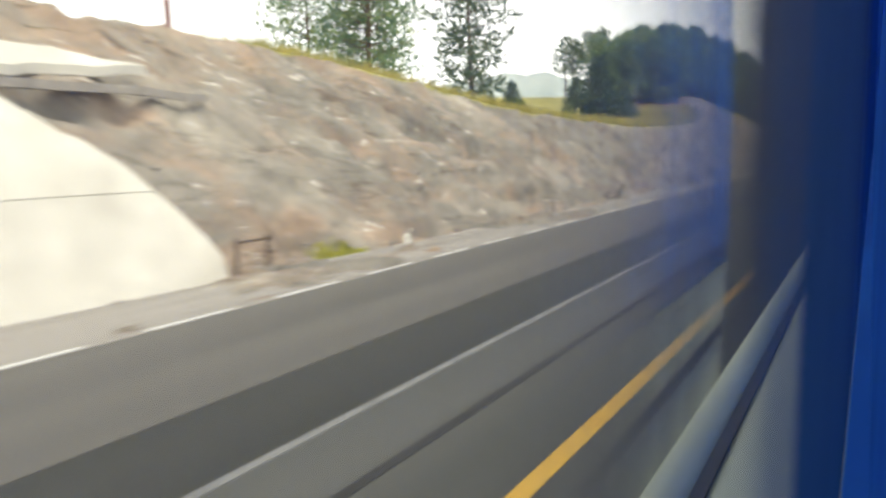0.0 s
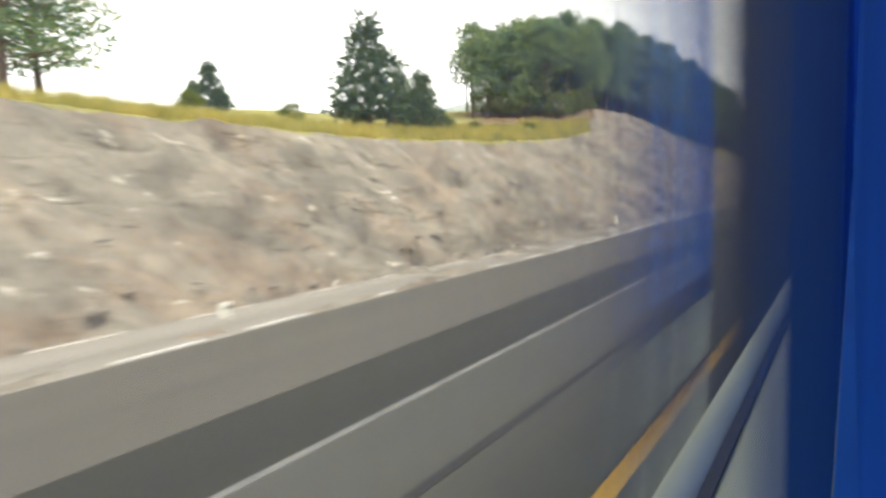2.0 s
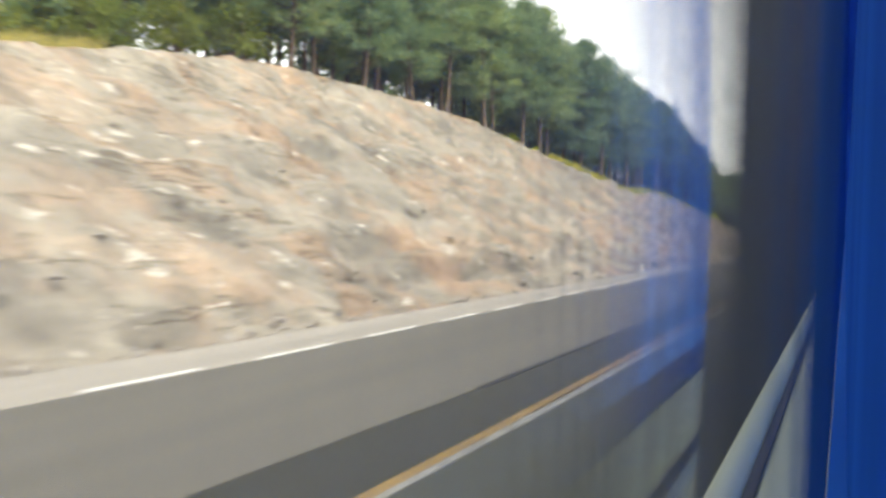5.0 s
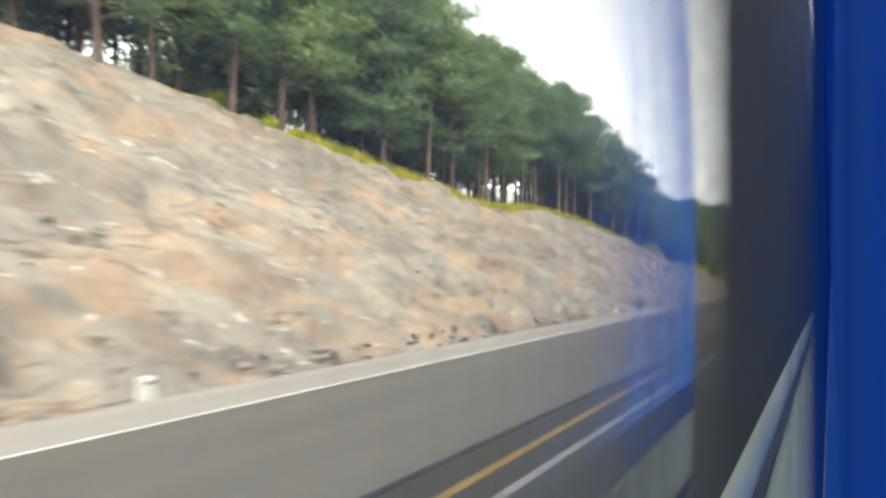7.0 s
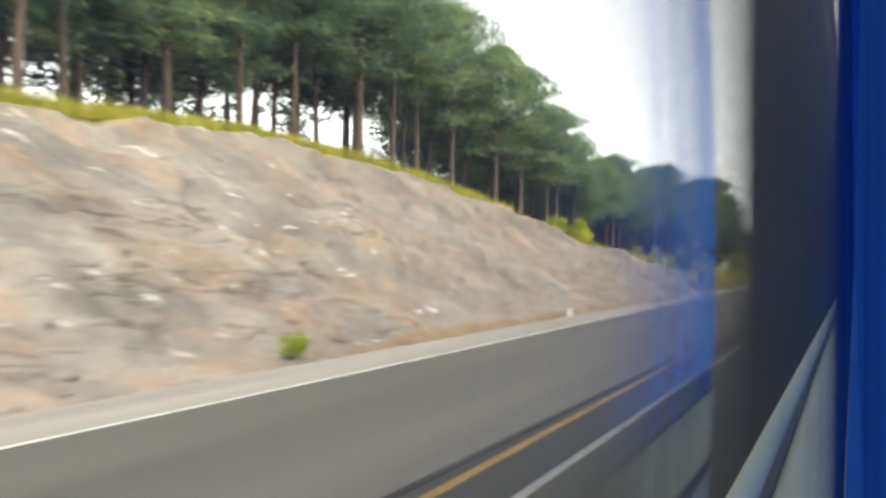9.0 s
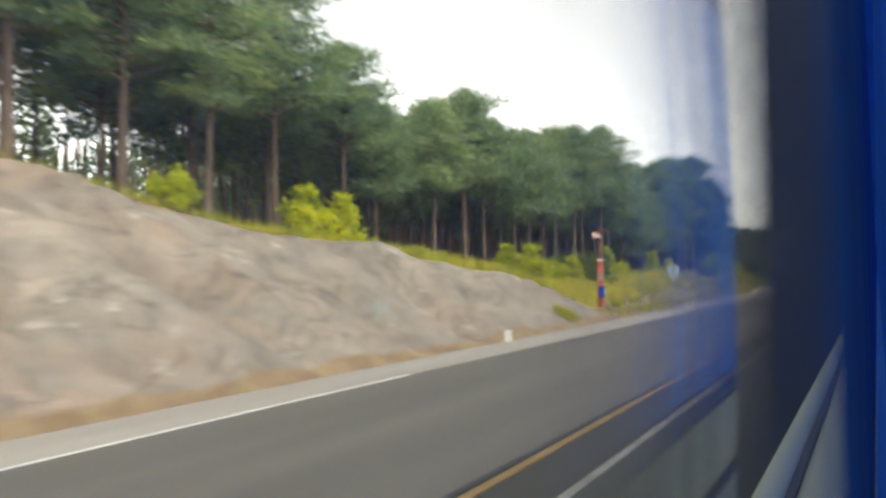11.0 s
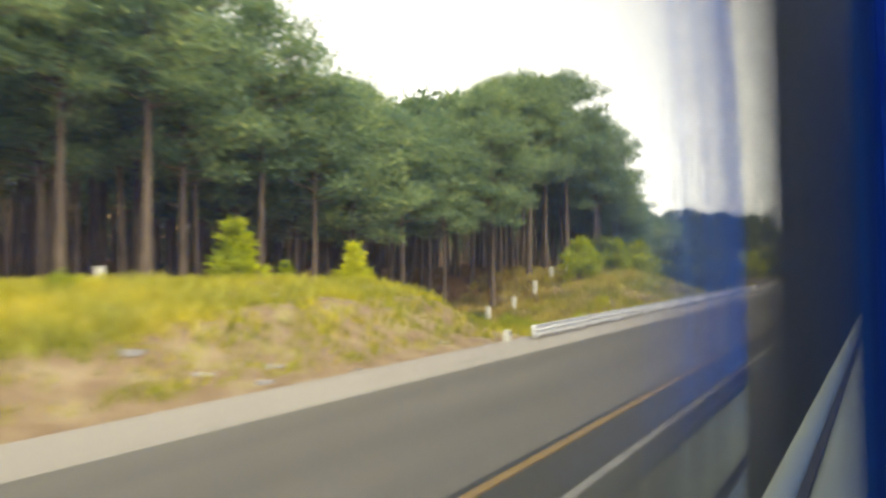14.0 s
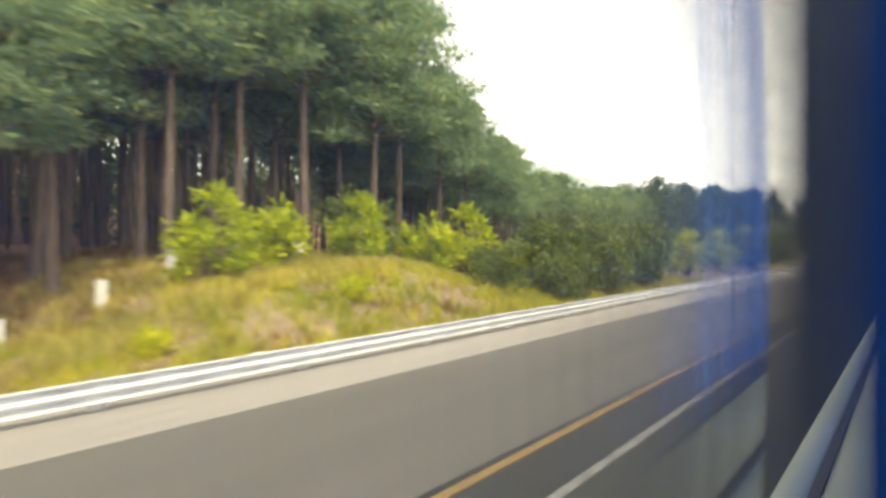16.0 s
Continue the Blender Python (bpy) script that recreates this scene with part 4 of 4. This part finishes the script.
def retaining_wall():
    ob = empty("retaining_wall", Matrix(), "pale sprayed-concrete facing wall with a ragged end against the rock", "wall")
    n = 90
    for lo, hi in ((-0.75, 1.52), (1.535, 6.0)):
        vs = []
        for i in range(n):
            y = 11.25 - 24.0 * (i / (n - 1)) ** 2
            k = max(0.0, (y - 2.5) / 8.75)
            top = -0.7 + 5.6 * max(0.0, 1 - k ** 1.9) ** 0.62 + 0.30 * noise.fractal(Vector((y * 0.9, 4.0, 1.0)), 1, 2, 3) * min(1.0, 3 * (1 - k))
            p, q = min(lo, top), min(hi, top + 0.004)
            for z in (p, q):
                for d in (0.0, 0.55):
                    bulge = 0.05 * noise.noise(Vector((y * 0.5, z * 0.6, 9.0)))
                    vs.append((-12.72 - 0.62 * max(z, 0) - d + bulge * (d == 0), y, z))
        fs = []
        for i in range(n - 1):
            o, w = 4 * i, 4 * i + 4
            fs += [(o, w, w + 2, o + 2), (o + 1, o + 3, w + 3, w + 1), (o + 2, w + 2, w + 3, o + 3), (o, o + 1, w + 1, w)]
        fs += [(0, 2, 3, 1), (4 * n - 4, 4 * n - 3, 4 * n - 1, 4 * n - 2)]
        thing("panel", vs, fs, CONCRETE, ob)
    for y in (11.5, 12.5):
        part("post", box(0.08, 0.08, 1.0, (-12.7, y, -0.15), 0.012), BARK, ob, "dark weathered timber post")
    part("rail", box(0.05, 1.2, 0.06, (-12.63, 12.0, 0.25), 0.01), BARK, ob, "dark weathered timber rail")


retaining_wall()


def ragged_strip(name, y0, y1, x, z, across, rise, thick, wobble, mat, parent, label=""):
    """A slab with uneven edges along the bench, tapering out at its end."""
    n = 60
    vs = []
    for i in range(n):
        y = y0 + (y1 - y0) * i / (n - 1)
        fade = min(1.0, 6 * (1 - i / (n - 1)) + 0.05)
        a = 0.5 * fade * (1 + wobble * noise.fractal(Vector((y * 0.7, x, 0)), 1, 2, 3))
        c = 0.5 * fade * (1 + wobble * noise.fractal(Vector((y * 0.7, x, 5)), 1, 2, 3))
        s = 0.15 * wobble * noise.noise(Vector((y * 0.4, x, 8)))
        for k in (-a, c):
            px, pz = x - across * k, z + rise * k + s
            vs += [(px, y, pz), (px - 0.3 * rise * thick, y, pz - thick)]
    fs = []
    for i in range(n - 1):
        o, w = 4 * i, 4 * i + 4
        fs += [(o, o + 2, w + 2, w), (o + 1, w + 1, w + 3, o + 3), (o, w, w + 1, o + 1), (o + 2, o + 3, w + 3, w + 2)]
    fs += [(0, 1, 3, 2), (4 * n - 4, 4 * n - 2, 4 * n - 1, 4 * n - 3)]
    return thing(name, vs, fs, mat, parent, label)


drain = empty("drain", Matrix(), "pale concrete strip with a stone lip on the rock bench", "drain")
ragged_strip("channel", -12, 13.0, -17.55, 4.85, 0.45, 0.55, 0.25, 0.9, CONCRETE, drain)
ragged_strip("lip", -12, 14.5, -16.85, 4.16, 0.45, 0.02, 0.22, 0.7, STONE, drain, "rough stone lip")

# ---------------------------------------------------------------- small white posts at the road edge


def marker_post():
    ob = empty("marker_post", Matrix(), "short white-painted concrete road marker", "marker post", "road markers")
    part("shaft", box(0.18, 0.28, 0.57, (0, 0, 0.10), 0.02), POST_WHITE, ob)
    part("reflector", box(0.012, 0.16, 0.06, (0.093, 0, 0.29), 0.002), REFLECTOR, ob, "small dark reflector")
    return ob


marker = marker_post()
for x, y in ((-12.3, 18.1), (-11.45, 44.85), (-11.6, 74.0), (-9.95, 123.8), (-9.9, 152.5), (-9.85, 175.2), (-9.75, 198.8), (-9.45, 222.1), (-9.35, 242.4), (-9.3, 249.4), (-9.5, 262.0), (-9.5, 275.0)):
    copy_thing(marker, pose(x, y, max(height(y, x), float(bank(y)) * x - 0.1), 0, 0, 8))
drop(marker)


def fence_post():
    ob = empty("fence_post", Matrix(), "white concrete fence post on the slope", "fence post", "fence posts below the pines")
    part("shaft", box(0.22, 0.28, 0.90, (0, 0, 0.30), 0.02), POST_WHITE, ob)
    part("cap", box(0.24, 0.30, 0.05, (0, 0, 0.778), 0.012), POST_WHITE, ob)
    return ob


post = fence_post()
for x, y in ((-19.5, 254.6), (-19.5, 257.5), (-19.6, 260.0), (-18.9, 261.9), (-18.7, 264.5), (-18.5, 266.6), (-18.4, 269.0), (-18.3, 271.6), (-18.0, 212.6), (-21.7, 237.6)):
    copy_thing(post, pose(x, y, height(y, x), 0, 0, 0))
drop(post)
wire_post = empty("wire_fence_post", Matrix(), "thin grey timber fence post on the grassy crest", "fence post", "wire fence posts on the crest")
part("shaft", box(0.06, 0.06, 1.1, (0, 0, 0.4), 0.012), BARK, wire_post)
for i in range(7):
    y = 60 + i * 4.3
    x = float(crest_line(y)) - 3.4
    copy_thing(wire_post, pose(x, y, height(y, x), 0, 0, 0))
drop(wire_post)
# thin pole on the rock at the start
pole = empty("utility_pole", pose(-20.6, 16.3, height(16.3, -20.6)), "slim brown pole on top of the rock", "pole")
v, f = tube([(0, 0, -0.3), (0, 0, 3.5), (0, 0, 7)], [0.11, 0.1, 0.08], 8)
thing("shaft", v, f, RUST, pole, smooth=True)
part("arm", box(1.4, 0.08, 0.1, (0, 0, 6.6), 0.01), RUST, pole)

# ---------------------------------------------------------------- emergency call post


def call_post():
    ob = empty("emergency_call_post", pose(-11.75, 213.2, 0.2), "orange roadside call post with blue box, white bands and solar panel", "call post")
    part("base", box(0.42, 0.42, 0.12, (0, 0, 0.02), 0.02), DITCH, ob, "concrete foot")
    part("lower_column", box(0.24, 0.24, 1.35, (0, 0, 0.78), 0.025), ORANGE, ob)
    part("band", box(0.25, 0.25, 0.34, (0, 0, 1.62), 0.02), PINKISH, ob, "faded pale band")
    part("middle_column", box(0.23, 0.23, 0.62, (0, 0, 2.10), 0.025), ORANGE, ob)
    part("band", box(0.28, 0.28, 0.13, (0, 0, 2.47), 0.02), POST_WHITE, ob, "white band")
    part("upper_column", box(0.18, 0.18, 1.35, (0, 0, 3.2), 0.025), RUST, ob, "rusty upper column")
    call = part("call_box", box(0.30, 0.28, 0.50, (0.12, -0.16, 0.86), 0.03), BLUE_BOX, ob, "blue call box")
    part("hood", box(0.36, 0.34, 0.05, (0.12, -0.17, 1.13), 0.01), BLUE_BOX, call)
    part("plate", box(0.008, 0.17, 0.2, (0.272, -0.16, 0.9), 0.002), POST_WHITE, call, "white pictogram plate")
    part("arm", box(0.9, 0.07, 0.07, (0.1, 0, 3.84), 0.01), RUST, ob)
    panel = part("solar_panel", box(0.42, 0.55, 0.04, (-0.12, -0.12, 3.72), 0.008, pose(0, 0, 0, 38, 0, 20)), PINKISH, ob, "tilted panel with faded back")
    part("panel_frame", box(0.46, 0.60, 0.03, (-0.12, -0.10, 3.70), 0.006, pose(0, 0, 0, 38, 0, 20)), RUST, panel)
    part("lamp", box(0.22, 0.22, 0.2, (0.02, 0, 3.98), 0.03), RUST, ob)


call_post()


def small_sign():
    ob = empty("road_sign", pose(-12.1, 229.4, 0.9, 0, 0, 6), "small pale rounded sign board on a thin post", "road sign")
    bm = bmesh.new()
    pts = [(-0.36, -0.40), (0.36, -0.40), (0.36, 0.30), (0.22, 0.40), (-0.22, 0.40), (-0.36, 0.30)]
    ring = [bm.verts.new((x, 0, z + 1.12)) for x, z in pts]
    face = bm.faces.new(ring)
    up = bmesh.ops.extrude_face_region(bm, geom=[face])
    bmesh.ops.translate(bm, vec=(0, 0.03, 0), verts=[e for e in up["geom"] if isinstance(e, bmesh.types.BMVert)])
    bmesh.ops.recalc_face_normals(bm, faces=bm.faces[:])
    board = part("board", bm, SIGN_FACE, ob)
    for z, w in ((1.28, 0.46), (1.12, 0.5), (0.96, 0.4)):
        part("text_bar", box(w, 0.006, 0.035, (0, -0.004, z)), SIGN_TEXT, board, "faded unreadable line of print")
    part("post", box(0.06, 0.05, 1.8, (0, 0.06, 0.35), 0.008), GALVANISED, ob)


small_sign()

# ---------------------------------------------------------------- guard rail


def rail_x(y):
    return pavement_edge(y) + table(y, (240, 0.72), (250, 0.55), (290, 0.35), (900, 0.35))


def guard_rail():
    ob = empty("guard_rail", Matrix(), "galvanised corrugated steel guard rail on the road edge", "guard rail")
    prof = []
    for k in range(25):
        u = k / 24
        c = math.cos(u * 4 * math.pi)
        prof.append((0.060 * math.copysign(abs(c) ** 0.5, c) * (1 if 0.02 < u < 0.98 else 0.5), 0.11 + 0.32 * u))
    y = 243.2
    while y < 400:
        ln = 3.8
        vs, fs = [], []
        m = len(prof)
        for back in (0.0, -0.006):
            for yy in (y, y + ln + 0.08):
                lift = -0.003 * (round(y / 3.8) % 2)
                vs += [(float(rail_x(yy)) + px + back + lift, yy, pz) for px, pz in prof]
        for k in range(m - 1):
            fs += [(k, k + 1, m + k + 1, m + k), (2 * m + k, 3 * m + k, 3 * m + k + 1, 2 * m + k + 1)]
        fs += [(m - 1, 3 * m - 1, 4 * m - 1, 2 * m - 1), (0, m, 3 * m, 2 * m)]
        beam = thing("beam", vs, fs, GALVANISED, ob, smooth=True)
        part("bolt", box(0.03, 0.05, 0.05, (float(rail_x(y + 0.1)) + 0.0, y + 0.1, 0.27), 0.008), RUST, beam)
        y += ln
    y = 243.6
    while y < 400:
        part("post", box(0.12, 0.10, 1.0, (float(rail_x(y)) - 0.13, y, -0.10), 0.008), GALVANISED, ob)
        part("spacer", box(0.09, 0.12, 0.26, (float(rail_x(y)) - 0.055, y, 0.27), 0.008), GALVANISED, ob)
        y += 3.8
    v, f = tube([(0, 0, 0.11), (0, 0, 0.27), (0, 0, 0.43)], [0.06, 0.06, 0.06], 10)
    end = thing("end_wing", [(p[0] + float(rail_x(243.2)) - 0.01, p[1] + 243.15, p[2]) for p in v], f, GALVANISED, ob, "rounded end piece", smooth=True)


guard_rail()

# ---------------------------------------------------------------- the window side of the coach, stretched along the route to fit the camera's view
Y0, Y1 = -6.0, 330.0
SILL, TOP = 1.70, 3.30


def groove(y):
    """Where the black seal runs between the two padded ledges, set to fit the camera's view."""
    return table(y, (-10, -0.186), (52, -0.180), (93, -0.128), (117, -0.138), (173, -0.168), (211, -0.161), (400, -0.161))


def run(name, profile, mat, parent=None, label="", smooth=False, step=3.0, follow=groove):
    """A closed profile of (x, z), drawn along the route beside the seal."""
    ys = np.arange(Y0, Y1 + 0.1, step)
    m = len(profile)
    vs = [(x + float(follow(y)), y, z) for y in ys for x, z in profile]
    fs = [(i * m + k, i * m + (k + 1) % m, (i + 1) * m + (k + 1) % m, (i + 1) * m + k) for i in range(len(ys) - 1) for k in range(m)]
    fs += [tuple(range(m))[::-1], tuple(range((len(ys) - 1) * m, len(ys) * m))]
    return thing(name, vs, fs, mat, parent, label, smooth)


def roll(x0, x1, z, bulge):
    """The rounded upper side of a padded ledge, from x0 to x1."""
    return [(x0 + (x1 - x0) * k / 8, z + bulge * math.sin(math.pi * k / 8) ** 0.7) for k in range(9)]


coach = empty("coach_window", Matrix(), "route-long coach window with grey-green sill, black seal and clear pane", "window")
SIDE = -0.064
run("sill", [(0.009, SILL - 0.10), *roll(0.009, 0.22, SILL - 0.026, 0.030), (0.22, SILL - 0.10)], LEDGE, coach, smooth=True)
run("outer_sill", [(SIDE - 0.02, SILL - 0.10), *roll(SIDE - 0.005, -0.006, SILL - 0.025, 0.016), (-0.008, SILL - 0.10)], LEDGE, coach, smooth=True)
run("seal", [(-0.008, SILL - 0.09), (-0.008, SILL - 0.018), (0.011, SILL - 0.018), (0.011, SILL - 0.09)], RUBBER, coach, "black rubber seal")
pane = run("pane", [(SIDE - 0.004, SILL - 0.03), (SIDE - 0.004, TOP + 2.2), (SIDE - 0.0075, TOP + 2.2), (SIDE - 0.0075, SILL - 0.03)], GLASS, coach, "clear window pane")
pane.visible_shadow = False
# unseen dark sheet added below, so the pane doesn't mirror the road
run("footwell", [(SIDE - 0.02, 0.85), (SIDE - 0.02, 0.9), (0.72, 0.9), (0.72, 0.85)], LINING, coach, "unseen dark sheet added under the window")
# added caps; the far one covers the bright dot where the run ends
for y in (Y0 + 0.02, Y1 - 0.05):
    part("end_panel", box(0.80, 0.02, TOP - 0.9, (0.10, y, (TOP + 0.9) / 2), 0.004), LINING, coach, "plain charcoal cap added to close the end of the run")


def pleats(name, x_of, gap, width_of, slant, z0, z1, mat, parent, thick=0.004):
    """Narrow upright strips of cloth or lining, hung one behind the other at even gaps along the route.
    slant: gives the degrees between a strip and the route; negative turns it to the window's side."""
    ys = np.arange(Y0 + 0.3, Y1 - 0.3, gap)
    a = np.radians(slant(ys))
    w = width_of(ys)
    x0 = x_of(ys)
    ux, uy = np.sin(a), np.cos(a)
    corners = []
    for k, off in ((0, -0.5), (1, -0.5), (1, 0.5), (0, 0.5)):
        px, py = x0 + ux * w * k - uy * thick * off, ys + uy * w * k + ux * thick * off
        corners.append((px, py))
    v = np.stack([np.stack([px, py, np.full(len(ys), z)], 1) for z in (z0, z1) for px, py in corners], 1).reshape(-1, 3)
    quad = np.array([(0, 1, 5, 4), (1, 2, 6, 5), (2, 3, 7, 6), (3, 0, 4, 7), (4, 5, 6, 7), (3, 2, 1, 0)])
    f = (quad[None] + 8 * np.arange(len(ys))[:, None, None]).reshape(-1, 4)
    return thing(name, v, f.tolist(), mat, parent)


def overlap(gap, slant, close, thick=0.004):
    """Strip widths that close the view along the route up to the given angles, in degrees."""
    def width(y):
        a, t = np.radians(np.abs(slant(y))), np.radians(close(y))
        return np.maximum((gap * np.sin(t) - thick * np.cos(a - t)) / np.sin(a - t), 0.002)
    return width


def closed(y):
    """Angle from the route where the curtain's edge should show to the camera, stretch by stretch."""
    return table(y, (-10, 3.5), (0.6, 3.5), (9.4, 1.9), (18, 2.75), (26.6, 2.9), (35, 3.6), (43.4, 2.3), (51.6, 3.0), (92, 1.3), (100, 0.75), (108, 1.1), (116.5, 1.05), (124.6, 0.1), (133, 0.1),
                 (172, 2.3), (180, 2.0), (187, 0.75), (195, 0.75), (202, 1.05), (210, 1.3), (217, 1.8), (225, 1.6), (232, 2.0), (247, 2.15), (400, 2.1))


curtain = empty("window_curtain", Matrix(), "deep blue cloth strips spaced to pass for a curtain from the camera", "curtain", kind="stuff")
# upright strips, turned and sized to show a curtain edge from the camera alone
pleats("window_pleats", const(-0.015), 0.12, overlap(0.12, const(-42), closed, 0.0010), const(-42), SILL + 0.006, TOP - 0.04, CLOTH_SHADED, curtain, 0.0010)
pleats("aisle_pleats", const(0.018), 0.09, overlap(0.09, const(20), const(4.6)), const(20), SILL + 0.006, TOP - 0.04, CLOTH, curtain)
# hem and heading hide the gap the camera sees between the two rows
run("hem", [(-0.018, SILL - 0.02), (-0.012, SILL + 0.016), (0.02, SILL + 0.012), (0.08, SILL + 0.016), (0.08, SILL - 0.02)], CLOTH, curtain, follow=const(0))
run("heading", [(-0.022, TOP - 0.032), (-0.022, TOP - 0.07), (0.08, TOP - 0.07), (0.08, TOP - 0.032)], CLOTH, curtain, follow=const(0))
# added strips dim the camera's sidelong view, standing in for the dark pillar
pillars = empty("window_pillars", Matrix(), "narrow dark strips outside the pane, spaced to dim the sidelong view", "pillar", kind="stuff")


def pillar_close(y):
    return table(y, (-10, 7.0), (60, 6.9), (95, 6.6), (135, 6.4), (175, 6.4), (400, 6.4))


pleats("strips", offset(groove, SIDE - 0.012), 0.05, overlap(0.05, const(-65), pillar_close, 0.0014), const(-65), SILL - 0.10, TOP + 2.2, PILLAR, pillars, 0.0014)


def aisle_curtain():
    """An added blue sheet, out of direct view, which gives the pane its mirrored blue veil."""
    ob = empty("aisle_curtain", Matrix(), "added blue cloth sheet, out of direct view, mirrored in the pane", "curtain", kind="stuff")
    ys = np.arange(Y0 + 0.3, Y1 - 0.3, 0.06)
    x = 0.46 + 0.025 * np.sin(ys * 19.0) + 0.012 * np.sin(ys * 31.0)
    n = len(ys)
    vs = [(p + d, y, z) for d in (0, 0.006) for p, y in zip(x, ys) for z in (0.9, TOP + 1.2)]
    fs = [(2 * i, 2 * i + 2, 2 * i + 3, 2 * i + 1) for i in range(n - 1)]
    fs += [tuple(q + 2 * n for q in reversed(f)) for f in fs]
    thing("drape", vs, fs, CLOTH_BACKLIT, ob, smooth=True)


aisle_curtain()

# ---------------------------------------------------------------- a wooded hill far away, mist painted into its colour


def far_hill():
    us = np.linspace(-1, 1, 60)
    X, Y = np.meshgrid(us * 420 - 330, us * 420 + 640)
    r2 = ((X + 300) / 190) ** 2 + ((Y - 640) / 210) ** 2
    Z = 82 * np.exp(-r2) - 6 + 3.0 * np.sin(X * 0.11) * np.cos(Y * 0.09) * np.exp(-r2)
    Z = Z + rng.normal(scale=1.6, size=Z.shape) * np.exp(-r2)
    tagged(thing("backdrop_hill", np.stack([X, Y, Z], -1).reshape(-1, 3), sheet(60, 60), MIST_TINTED, smooth=True), "distant wooded hill with mist painted into its pale colour", "hill", kind="structure")


far_hill()
